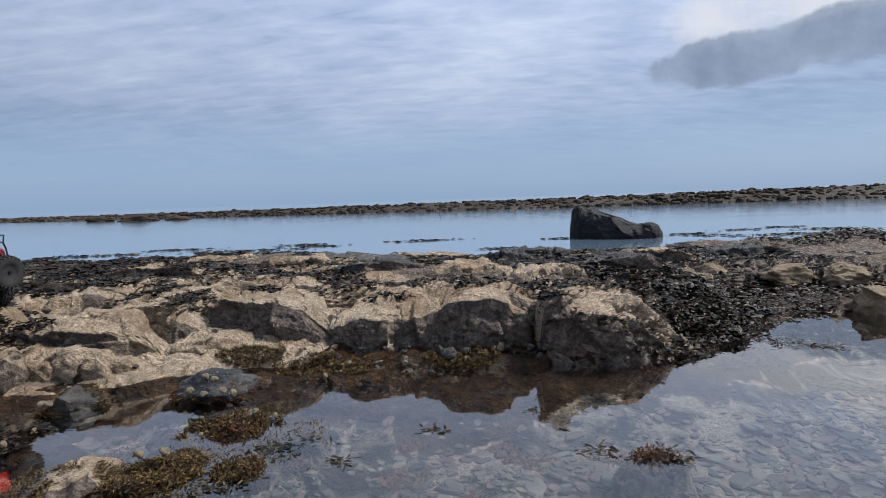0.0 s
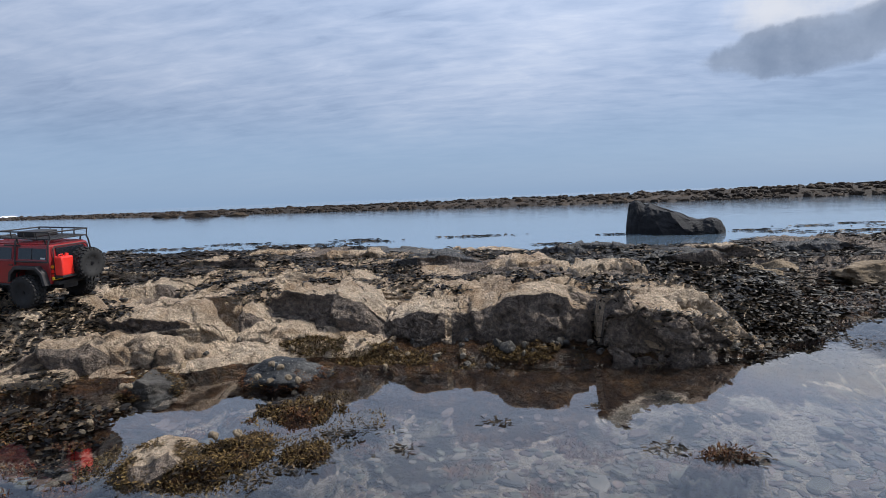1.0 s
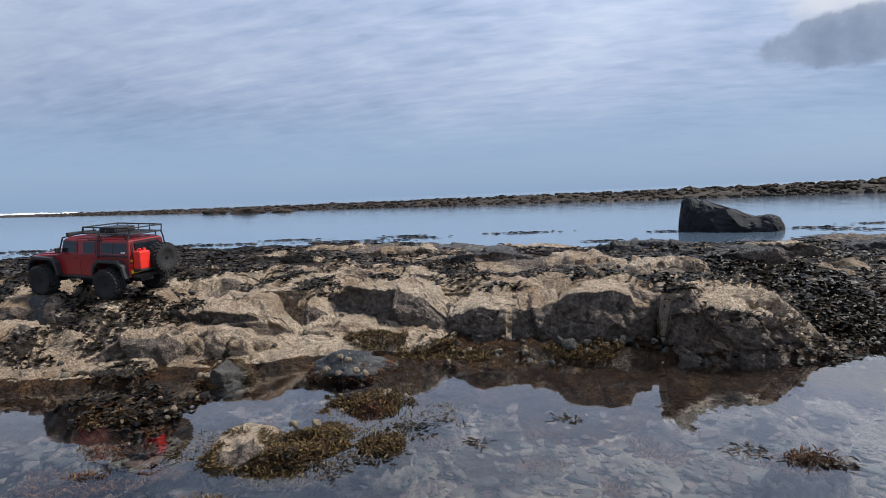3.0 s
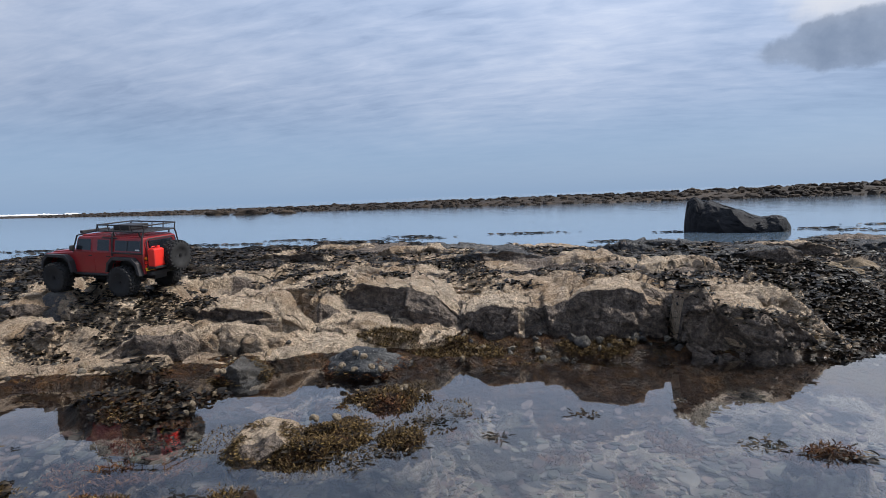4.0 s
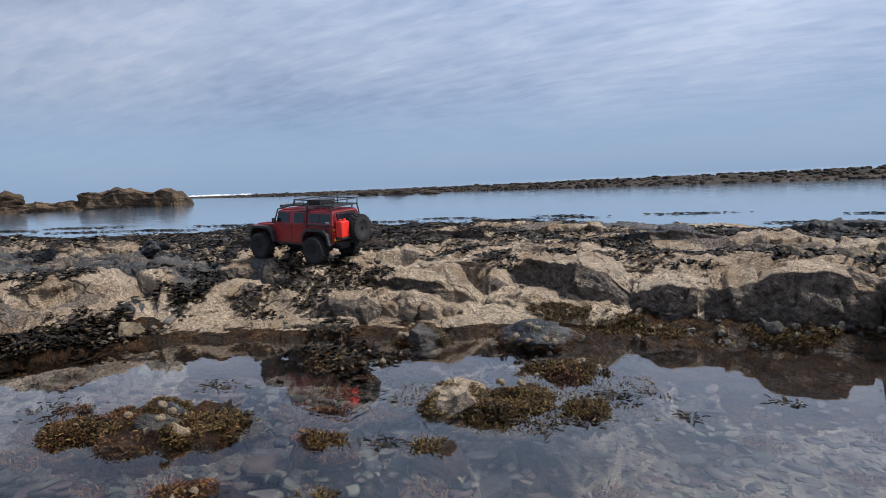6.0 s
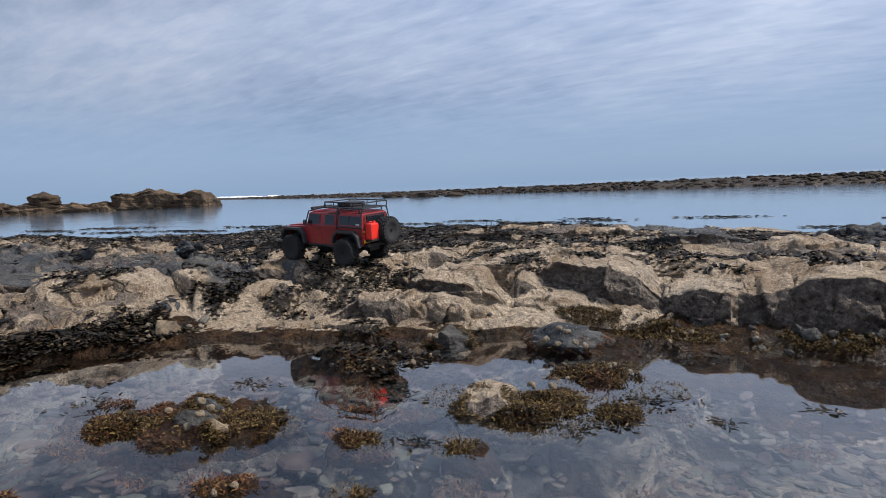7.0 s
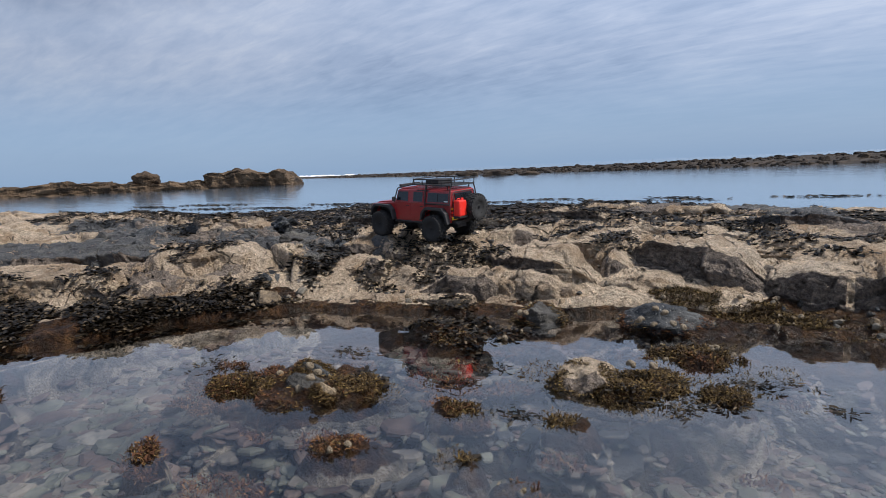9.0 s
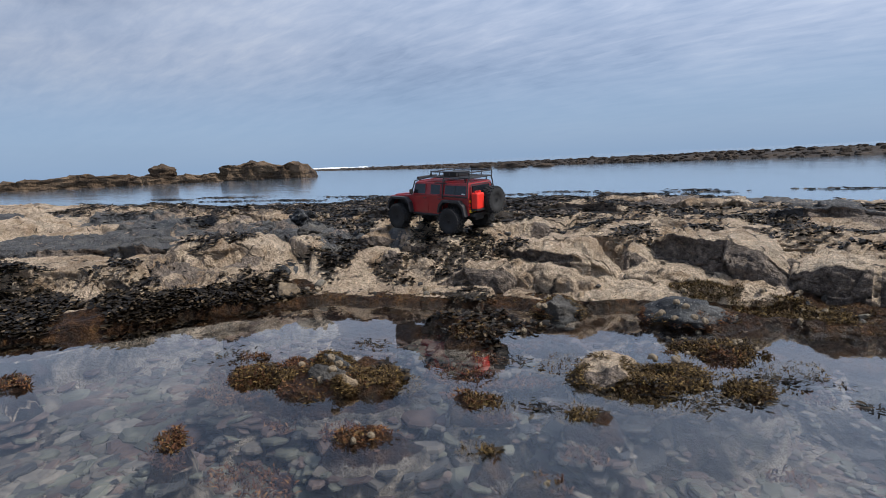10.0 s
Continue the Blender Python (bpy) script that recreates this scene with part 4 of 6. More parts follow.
    ledge_rock("ridge_slab", [(-1.60, 1.625, 0.03), (-1.45, 1.64, 0.038), (-1.30, 1.665, 0.042), (-1.24, 1.70, 0.035)], (-0.01, -0.01), 0.03, 0.10, 0.01, "thin pale tan slab along the pool's edge", 12, rough=0.4)
    ledge_rock("ridge_boulder", [(-2.10, 1.60, 0.08), (-1.98, 1.63, 0.115), (-1.86, 1.68, 0.13), (-1.74, 1.72, 0.125), (-1.64, 1.76, 0.09)], (0.02, 0.02), 0.10, 0.14, 0.03, "low tan boulder at the pool's edge", 13)
    ledge_rock("ridge_boulder", [(-2.12, 1.87, 0.15), (-2.03, 1.84, 0.20), (-1.92, 1.87, 0.202), (-1.85, 1.92, 0.16)], (0.11, 0.11), 0.02, 0.14, 0.0, "square dark block on the ridge", 14, dark=((-3, 0),), rough=1.2)
    ledge_rock("ridge_boulder", [(-3.7, 0.45, 0.14), (-3.3, 0.60, 0.162), (-2.83, 0.83, 0.168), (-2.60, 0.98, 0.16), (-2.50, 1.04, 0.145)], (0.05, 0.05), 0.035, 0.24, 0.01, "long upright tan wall of layered rock", 15, rough=0.8)
    ledge_rock("ledge_block", [(-3.6, 0.68, 0.20), (-3.25, 0.90, 0.212), (-2.95, 1.08, 0.212), (-2.74, 1.22, 0.205), (-2.62, 1.34, 0.19)], (0.14, 0.13), 0.03, 0.45, 0.02, "weathered grey slab with a dark broken edge", 16, dark=((-3.2, -2.93), (-2.80, -2.7)), grey=True, rough=1.2)
    ledge_rock("ridge_boulder", [(-2.56, 1.22, 0.15), (-2.46, 1.33, 0.205), (-2.37, 1.41, 0.21), (-2.26, 1.49, 0.185), (-2.19, 1.57, 0.13)], (0.05, 0.04), 0.11, 0.24, 0.02, "upright tan boulder with a grey cap", 17)
    ledge_rock("ledge_block", [(-2.75, 1.62, 0.20), (-2.55, 1.66, 0.225), (-2.32, 1.72, 0.22), (-2.16, 1.80, 0.19)], (0.15, 0.14), 0.10, 0.30, 0.01, "smooth grey slab on top of the ridge", 18, grey=True)
    rng = random.Random(41)
    for i, (x, y, w, grey) in enumerate(((0.55, 2.62, 0.34, 0), (0.95, 2.85, 0.40, 1), (0.20, 2.75, 0.42, 0), (-0.25, 2.95, 0.5, 1), (0.55, 3.25, 0.6, 1), (1.25, 3.30, 0.5, 0), (-0.75, 3.20, 0.5, 0),
                                         (-1.35, 2.85, 0.5, 0), (-1.9, 2.75, 0.55, 0), (-2.6, 2.55, 0.6, 1), (1.9, 3.45, 0.5, 1), (0.0, 3.6, 0.7, 0), (-3.3, 2.2, 0.6, 0), (1.3, 3.75, 0.6, 1), (-1.4, 3.6, 0.7, 0))):
        g, h = ground_z(x, y), rng.uniform(0.035, 0.06)
        dy = [rng.uniform(-0.04, 0.04) for _ in range(5)]
        tops = [0.3, rng.uniform(0.8, 1), rng.uniform(0.6, 1), rng.uniform(0.7, 1), 0.25]
        ledge_rock("ridge_slab", [(x + w * (k / 4 - 0.5), y + dy[k], g + h * tops[k]) for k in range(5)], (g - 0.01, g - 0.01), rng.uniform(0.02, 0.07), rng.uniform(0.2, 0.32), -0.01,
                   "low grey slab breaking the back of the ridge" if grey else "low tan slab breaking the back of the ridge", 30 + i, dark=((x - 0.1, x + 0.2),) if i % 2 else (), grey=bool(grey))


build_ledges()


def build_shore_rocks():
    def put(name, x, y, z, size, mat, seed, label, turn=0, tip=0, lean=0, **kw):
        rock(name, size, mat, seed, pose(x, y, z, tip, lean, turn), label, sub=kw.pop("sub", 5), **kw)
    big = dict(rough=0.24, facet=0.45, fine=0.035)
    tanb = "big tan barnacled boulder of the ridge with dark broken facets"
    put("ridge_boulder", -3.15, 1.05, -0.02, (0.6, 0.4, 0.20), M_GROUND, 209, tanb, -30, 0, 0, broken=1, **big)
    put("ridge_boulder", -2.85, 1.80, 0.06, (0.55, 0.34, 0.15), M_GROUND, 210, tanb, 5, 0, 0, broken=2, **big)
    put("ridge_boulder", -0.30, 2.42, 0.08, (0.50, 0.22, 0.14), M_GROUND, 211, "low tan hump on top of the ridge", 3, 0, 0, **big)
    put("ridge_boulder", 0.52, 2.40, 0.03, (0.42, 0.28, 0.16), M_GROUND, 212, "low tan hump on top of the ridge", -8, 0, 0, **big)
    put("ridge_boulder", 1.52, 3.10, 0.00, (0.36, 0.26, 0.17), M_TANROCK, 213, "low dark-sided brown boulder on the ridge", 0, 0, 0, broken=2, **big)
    for i, (bx, by, bw) in enumerate(((1.86, 3.10, 0.30), (2.16, 3.06, 0.36), (2.52, 3.12, 0.42), (1.24, 2.86, 0.24))):
        put("ridge_boulder", bx, by, 0.0, (bw, 0.26, 0.15 + 0.01 * i), M_TANROCK, 220 + i, "low brown boulder above the wet apron", 25 * i, 0, 0, rough=0.28, facet=0.45, fine=0.05)
    put("ridge_boulder", -0.86, 2.62, 0.08, (0.40, 0.22, 0.15), M_GROUND, 215, "low tan hump on top of the ridge", 12, 0, 0, **big)
    put("ridge_boulder", -2.1, 2.62, 0.08, (0.5, 0.28, 0.15), M_GROUND, 216, "low tan hump on top of the ridge", -5, 0, 0, **big)
    put("pool_rock", -0.645, 1.225, -0.085, (0.22, 0.18, 0.152), M_GROUND, 3, "tan barnacled rock rising from the pool, skirted with olive weed", 10, broken=4, flat=0.84, rough=0.20, facet=0.62, fine=0.05)
    put("pool_rock", -0.50, 1.315, -0.09, (0.22, 0.12, 0.12), M_DARKSTONE, 5, "flat grey rock in the pool under olive weed", 25, rough=0.24, flat=0.8)
    put("blue_grey_rock", -0.59, 1.745, -0.07, (0.285, 0.17, 0.162), M_BLUEROCK, 7, "blue-grey rounded rock with white specks and winkles", -5, rough=0.24, facet=0.4, flat=0.85, fine=0.03)
    put("dark_rock", -0.985, 1.675, -0.055, (0.19, 0.13, 0.110), M_DARKSTONE, 9, "low dark wet rock beside the weed bank", 15, rough=0.25)
    put("dark_rock", -2.17, 1.51, 0.00, (0.26, 0.17, 0.125), M_BLUEROCK, 17, "smooth blue-grey stone lying on the tan ledge", 20, rough=0.2)
    put("tan_rock", -2.03, 1.39, -0.03, (0.16, 0.11, 0.10), M_TANROCK, 19, "small tan rock at the pool's edge", 0)
    put("pale_pebble", -1.95, 1.50, 0.022, (0.055, 0.05, 0.045), M_PALESTONE, 21, "pale rounded pebble at the foot of the ledge", sub=3)
    put("pool_rock", -1.22, 0.87, -0.05, (0.13, 0.10, 0.095), M_DARKSTONE, 23, "dark wet rock poking out of brown weed in the pool", 30)
    put("pool_rock", -1.30, 0.94, -0.05, (0.17, 0.09, 0.09), M_BLUEROCK, 25, "grey rock poking out of brown weed in the pool", 20)
    put("pool_rock", -1.15, 0.85, -0.03, (0.06, 0.05, 0.07), M_TANROCK, 27, "small tan stone resting among brown weed", 0)
    put("shore_rock", 2.0, 2.50, -0.06, (0.34, 0.22, 0.18), M_TANROCK, 29, "rounded brown rock at the edge of the pool", 0)
    rng = random.Random(12)
    for i, (x, y, w, h) in enumerate(((-2.30, 1.78, 0.20, 0.10), (-2.12, 1.93, 0.22, 0.11), (-1.93, 1.80, 0.16, 0.09), (-2.05, 2.1, 0.18, 0.10), (-1.98, 1.72, 0.15, 0.09),
                                      (-1.40, 1.92, 0.14, 0.08), (-2.50, 1.90, 0.22, 0.10), (-2.2, 2.15, 0.2, 0.08),
                                      (-1.44, 1.80, 0.11, 0.07), (-1.74, 1.74, 0.14, 0.08), (-3.3, 1.6, 0.3, 0.12), (-1.82, 2.32, 0.15, 0.08))):
        mat = (M_DARKSTONE, M_BLUEROCK, M_GROUND)[(0, 1, 0, 2, 2, 0, 1, 0, 1, 2, 1, 0)[i]]
        lab = {"dark_wet_stone": "dark broken stone lying on the ridge", "blue_grey_rock": "blue-grey broken stone lying on the ridge", "shore_rock": "tan barnacled stone lying on the ridge"}[mat.name]
        put("ridge_stone", x, y, set_on(x, y, h * 0.5), (w, w * rng.uniform(0.6, 0.9), h), mat, 30 + i, lab, rng.uniform(0, 360), rng.uniform(-8, 8), rng.uniform(-8, 8), sub=4, rough=0.42, facet=0.45, freq=2.1, fine=0.05, broken=1)
    put("ridge_stone", -1.75, 1.89, 0.10, (0.13, 0.10, 0.10), M_GROUND, 71, "tilted tan stone lying on the ridge", 30, 12, 20, sub=4, rough=0.2, facet=0.6, fine=0.05, broken=1)
    put("ridge_stone", -2.45, 1.92, 0.10, (0.22, 0.16, 0.13), M_BLUEROCK, 72, "dark blue-grey block on the ridge", 15, 5, -8, sub=4, rough=0.2, facet=0.6, fine=0.05)
    put("ridge_stone", -2.18, 1.79, 0.10, (0.18, 0.13, 0.08), M_PALESTONE, 73, "flat pale stone lying on the ridge", -20, 4, 5, sub=4, rough=0.15, facet=0.6, flat=0.7, fine=0.04)
    put("ridge_stone", -2.70, 1.95, 0.10, (0.24, 0.18, 0.12), M_BLUEROCK, 74, "blue-grey broken block on the ridge", 40, -6, 6, sub=4, rough=0.2, facet=0.6, fine=0.05)
    put("rock_block", -0.93, 1.80, -0.01, (0.075, 0.06, 0.06), M_TANROCK, 62, "small tan stone at the foot of the ledge", 0, sub=4)


build_shore_rocks()


def build_foot_stones():
    """Broken stones fallen at the foot of the ledge blocks."""
    rng = random.Random(77)
    kinds = ((M_DARKSTONE, "dark broken stone fallen at the foot of the ledge"), (M_BLUEROCK, "blue-grey broken stone at the foot of the ledge"), (M_TANROCK, "brown broken stone at the foot of the ledge"), (M_PALESTONE, "pale angular stone at the foot of the ledge"))
    for i in range(22):
        x = rng.uniform(-0.42, 0.42)
        y = rng.uniform(1.93, 2.06)
        w = rng.uniform(0.016, 0.036) * (1.6 if i % 7 == 0 else 1)
        mat, lab = kinds[rng.choice((0, 0, 0, 1, 2, 2, 2, 3))]
        ob = rock("foot_stone", (w, w * rng.uniform(0.5, 0.9), w * rng.uniform(0.45, 1.0)), mat, 300 + i, pose(x, y, set_on(x, y, w * 0.12), rng.uniform(-12, 12), rng.uniform(-12, 12), rng.uniform(0, 360)), lab, "stone", sub=3, rough=0.35, facet=0.45)


build_foot_stones()


def build_pebbles():
    """Loose stones along the foot of the face."""
    rng = random.Random(21)
    protos = [rock_mesh("pebble", (1, 0.8, 0.65), (M_PALESTONE, M_DARKSTONE, M_DARKSTONE, M_TANROCK, M_DARKSTONE, M_BEDSTONE, M_DARKSTONE, M_DARKSTONE)[s], 70 + s, sub=3, rough=0.16) for s in range(8)]
    spots = [(rng.uniform(-0.45, 0.36), rng.uniform(1.90, 2.04), rng.uniform(0.012, 0.036)) for _ in range(10)]
    spots += [(rng.uniform(-2.3, -0.8), 0, rng.uniform(0.015, 0.035)) for _ in range(20)]
    spots += [(rng.uniform(0.45, 1.1), 0, rng.uniform(0.015, 0.03)) for _ in range(7)]
    spots += [(rng.uniform(-1.0, 0.9), rng.uniform(2.2, 2.8), rng.uniform(0.012, 0.03)) for _ in range(40)]
    spots += [(rng.uniform(-3.2, -1.2), rng.uniform(1.7, 2.4), rng.uniform(0.015, 0.035)) for _ in range(50)]
    for x, y, s in spots:
        if not y:
            yw, yf, yt, zt, zf = shore(x)
            y = float(yw + (yf - yw) * rng.uniform(0.1, 1.1))
        me = protos[rng.randrange(8)]
        ob = new("pebble", me)
        ob.matrix_basis = pose(x, y, set_on(x, y, s * 0.12), rng.uniform(-15, 15), rng.uniform(-15, 15), rng.uniform(0, 360)) @ Matrix.Diagonal((s, s, s, 1))
        tagged(ob, {"pale_pebble": "pale loose pebble lying on the rock", "dark_wet_stone": "dark wet pebble lying on the rock", "barnacled_tan_rock": "tan loose pebble lying on the rock", "bed_stone": "grey-brown loose pebble lying on the rock"}[me.materials[0].name], "pebble", "pebbles on the shore")


build_pebbles()


def slab_mesh(name, mat, seed):
    """A broken flat slab: an uneven polygon with a worn, slightly tilted top; about 2 across."""
    rng = random.Random(seed)
    n = rng.choice((7, 8, 9, 10))
    turn = [2 * math.pi * (i + rng.uniform(-0.3, 0.3)) / n for i in range(n)]
    far = [rng.uniform(0.75, 1.1) for _ in range(n)]
    bm = bmesh.new()
    rings = []
    for k, z in ((1.04, 0.0), (1.0, 0.10), (0.80, 0.19)):
        rings.append([bm.verts.new((k * f * math.cos(a), 0.66 * k * f * math.sin(a), z * (1 + 0.25 * math.cos(a - 1)))) for a, f in zip(turn, far)])
    for a, b in zip(rings, rings[1:]):
        for i in range(n):
            bm.faces.new((a[i], a[(i + 1) % n], b[(i + 1) % n], b[i]))
    bm.faces.new(rings[-1])
    me = bpy.data.meshes.new(name)
    bm.to_mesh(me)
    bm.free()
    me.materials.append(mat)
    return me


def build_bed_stones():
    """Flat slabs and cobbles on the bottom of the pool."""
    rng = random.Random(33)
    mats = (M_BEDSTONE, M_GREENSTONE, M_DARKSTONE, M_PURPLESTONE, M_PALESTONE, M_GREENSTONE, M_PURPLESTONE, M_BEDSTONE)
    protos = [slab_mesh("bed_stone", mats[s % 8], 90 + s) for s in range(16)]
    n = 0
    while n < 290:
        y = rng.uniform(0.35, 1.75)
        x = rng.uniform(-2.2, 1.2)
        z = set_on(x, y)
        if z > -0.06 or shore(x)[0] - y < 0.34 or rng.random() < 0.8 * float(smooth(-0.9, -0.1, x)):
            continue
        s = rng.uniform(0.025, 0.075) * (1.5 if rng.random() < 0.12 else 1) * (1 - 0.4 * float(smooth(-0.9, -0.1, x)))
        me = protos[rng.randrange(16)]
        ob = new("bed_stone", me)
        ob.matrix_basis = pose(x, y, z - 0.05 * s, rng.uniform(-7, 7), rng.uniform(-7, 7), rng.uniform(0, 360)) @ Matrix.Diagonal((s, s, s, 1))
        tagged(ob, {"bed_stone": "flat grey-brown stone on the pool bed", "pale_pebble": "flat pale stone on the pool bed", "dark_wet_stone": "flat dark stone on the pool bed", "purple_brown_stone": "flat purple-brown stone on the pool bed", "green_grey_stone": "flat green-grey slab on the pool bed"}[me.materials[0].name],
               "stone", "stones on the pool bed")
        n += 1


build_bed_stones()


def build_gravel():
    """Small flat stones that cover the bed between the slabs, past counting."""
    rng = np.random.default_rng(55)
    for name, mat, n, seed, label in (("grey_gravel", M_BEDSTONE, 8500, 1, "small grey-brown flat stones covering the pool bed"), ("dark_gravel", M_DARKSTONE, 5500, 2, "small dark flat stones covering the pool bed"),
                                      ("green_gravel", M_GREENSTONE, 6500, 3, "small green-grey flat stones covering the pool bed"), ("purple_gravel", M_PURPLESTONE, 7500, 4, "small purple-brown flat stones covering the pool bed")):
        x, y = rng.uniform(-2.6, 1.6, n), rng.uniform(0.3, 2.1, n)
        z = ground_shape(x, y)[0]
        ok = (z < -0.05) & (shore(x)[0] - y > (0.2 if seed == 4 else 0.32))
        ok &= rng.random(n) < 1 - 0.45 * smooth(-0.9, -0.1, x)
        x, y, z = x[ok], y[ok], z[ok]
        V, F, base = [], [], 0
        for kind in range(5):
            me = slab_mesh("proto", mat, 140 + seed * 9 + kind)
            v = np.array([w.co[:] for w in me.vertices])
            f = [tuple(p.vertices) for p in me.polygons]
            bpy.data.meshes.remove(me)
            for i in range(kind, len(x), 5):
                s = rng.uniform(0.008, 0.034 if x[i] < -0.5 else 0.020) * (1.6 if rng.random() < 0.12 else 1)
                a, st = rng.uniform(0, 6.3), rng.uniform(0.7, 1.3)
                tip = rng.normal(0, 0.12, 2)
                vx, vy = v[:, 0] * st, v[:, 1]
                c, sn = math.cos(a), math.sin(a)
                V.append(np.stack([x[i] + s * (vx * c - vy * sn), y[i] + s * (vx * sn + vy * c), z[i] + s * (v[:, 2] * 1.3 - 0.05 + tip[0] * vx + tip[1] * vy)], -1))
                F += [tuple(q + base for q in p) for p in f]
                base += len(v)
        ob = mesh_ob(name, np.concatenate(V).tolist(), F, mat)
        tagged(ob, label, "gravel", kind="stuff")


build_gravel()


# ---------------------------------------------------------------- winkles
def winkle_mesh():
    """A coiled shell: rings that shrink along a spiral to the tip."""
    bm = bmesh.new()
    rings, seg = 26, 8
    loops = []
    for i in range(rings):
        u = i / (rings - 1)
        a = u * 2.6 * 2 * math.pi
        rad = 0.30 * (1 - u) ** 0.9 + 0.01
        off = 0.26 * (1 - u) ** 0.9
        c = Vector((off * math.cos(a), off * math.sin(a), 0.18 + 0.62 * u ** 0.75))
        out = Vector((math.cos(a), math.sin(a), 0))
        loops.append([bm.verts.new(c + out * rad * math.cos(t) + Vector((0, 0, rad * 0.95 * math.sin(t)))) for t in [2 * math.pi * k / seg for k in range(seg)]])
    for a, b in zip(loops, loops[1:]):
        for k in range(seg):
            bm.faces.new((a[k], a[(k + 1) % seg], b[(k + 1) % seg], b[k]))
    bm.faces.new(loops[0][::-1])
    bm.faces.new(loops[-1])
    bmesh.ops.recalc_face_normals(bm, faces=bm.faces)
    me = bpy.data.meshes.new("winkle")
    bm.to_mesh(me)
    bm.free()
    me.polygons.foreach_set("use_smooth", np.ones(len(me.polygons), bool))
    me.materials.append(M_SHELL)
    return me


def build_winkles():
    rng = random.Random(8)
    me = winkle_mesh()
    spots = []
    for cx, cy, r, n in ((-0.47, 1.52, 0.15, 10), (-1.08, 1.46, 0.18, 9), (-0.60, 1.63, 0.10, 6), (-1.25, 0.88, 0.14, 4), (-0.9, 1.72, 0.12, 8), (-1.5, 1.62, 0.3, 12), (-0.3, 1.9, 0.22, 6),
                         (-2.2, 1.35, 0.2, 12), (-0.62, 2.0, 0.12, 5), (-1.3, 1.9, 0.35, 10), (-2.2, 1.75, 0.35, 10), (-0.66, 1.30, 0.1, 5), (0.2, 2.3, 0.4, 12), (-0.96, 0.71, 0.03, 2), (-0.6, 0.73, 0.03, 2)):
        spots += [(cx + rng.gauss(0, r * 0.5), cy + rng.gauss(0, r * 0.4)) for _ in range(n)]
    for x, y in spots:
        s = rng.uniform(0.014, 0.022)
        z = set_on(x, y)
        if z < -0.02:
            continue
        ob = new("winkle", me)
        ob.matrix_basis = pose(x, y, z + 0.15 * s, rng.uniform(-70, 70), rng.uniform(-70, 70), rng.uniform(0, 360)) @ Matrix.Diagonal((s, s, s, 1))
        tagged(ob, "small pale coiled sea snail shell on wet rock", "shell", "winkles on the shore")
    # the shells that sit on the two pool rocks
    for x, y, z in ((-0.60, 1.685, 0.070), (-0.575, 1.675, 0.062), (-0.64, 1.67, 0.04), (-0.555, 1.665, 0.035), (-0.60, 1.66, 0.028), (-0.53, 1.668, 0.03), (-1.02, 1.605, 0.035), (-1.00, 1.602, 0.032),
                    (-0.565, 1.255, 0.045), (-0.52, 1.275, 0.04), (-1.18, 0.83, 0.045), (-1.25, 0.89, 0.045)):
        s = 0.024
        ob = new("winkle", me)
        ob.matrix_basis = pose(x, y, z, rng.uniform(30, 80), 0, rng.uniform(0, 360)) @ Matrix.Diagonal((s, s, s, 1))
        tagged(ob, "pale coiled sea snail shell clinging to a pool rock", "shell", "winkles on the shore")


build_winkles()


# ---------------------------------------------------------------- seaweed
def blades(name, pts, length, width, lift, material, label, seed, curl=2.0, keep_up=0.0):
    """Many bent, tapering blades rooted at pts."""
    rng = np.random.default_rng(seed)
    n = len(pts)
    L = rng.uniform(*length, n)
    W = rng.uniform(*width, n)
    az = rng.uniform(0, 2 * np.pi, n)
    el = rng.uniform(*lift, n)
    bend = rng.uniform(0.5, 1.0, n) * curl
    roll = rng.uniform(-0.7, 0.7, n)
    prof = (0.5, 1.0, 1.0, 0.5)
    P = pts.astype(float).copy()
    out = []
    for k in range(4):
        side = np.stack([-np.sin(az) * np.cos(roll), np.cos(az) * np.cos(roll), np.sin(roll)], -1)
        w = (W * prof[k] / 2)[:, None]
        out += [P - side * w, P + side * w]
        e = el - bend * (k / 3)
        e = np.where(P[:, 2] + np.sin(e) * L / 3 < pts[:, 2] + keep_up, np.maximum(e, 0.05), e)
        P = P + (L / 3)[:, None] * np.stack([np.cos(az) * np.cos(e), np.sin(az) * np.cos(e), np.sin(e)], -1)
    V = np.stack(out, 1).reshape(-1, 3)
    base = (np.arange(n) * 8)[:, None]
    quad = np.array([(0, 1, 3, 2), (2, 3, 5, 4), (4, 5, 7, 6)])
    F = (base[:, :, None] + quad[None]).reshape(-1, 4)
    me = bpy.data.meshes.new(name)
    me.vertices.add(len(V))
    me.vertices.foreach_set("co", V.astype(np.float32).ravel())
    me.loops.add(F.size)
    me.loops.foreach_set("vertex_index", F.ravel().astype(np.int32))
    me.polygons.add(len(F))
    me.polygons.foreach_set("loop_start", np.arange(0, F.size, 4, dtype=np.int32))
    me.polygons.foreach_set("loop_total", np.full(len(F), 4, np.int32))
    me.update(calc_edges=True)
    me.polygons.foreach_set("use_smooth", np.ones(len(F), bool))
    me.materials.append(material)
    return tagged(new(name, me), label, "seaweed", kind="stuff")


def rock_tops():
    """One search tree over the rocks that weed may lie on."""
    verts, tris = [], []
    for ob in scene.objects:
        if ob.type == "MESH" and ob.name.split(".")[0] in ("ledge_block", "ridge_boulder", "ridge_slab", "ridge_stone", "rock_block"):
            base = len(verts)
            m = ob.matrix_basis
            verts += [m @ v.co for v in ob.data.vertices]
            tris += [[base + i for i in p.vertices] for p in ob.data.polygons]
    return BVHTree.FromPolygons(verts, tris)


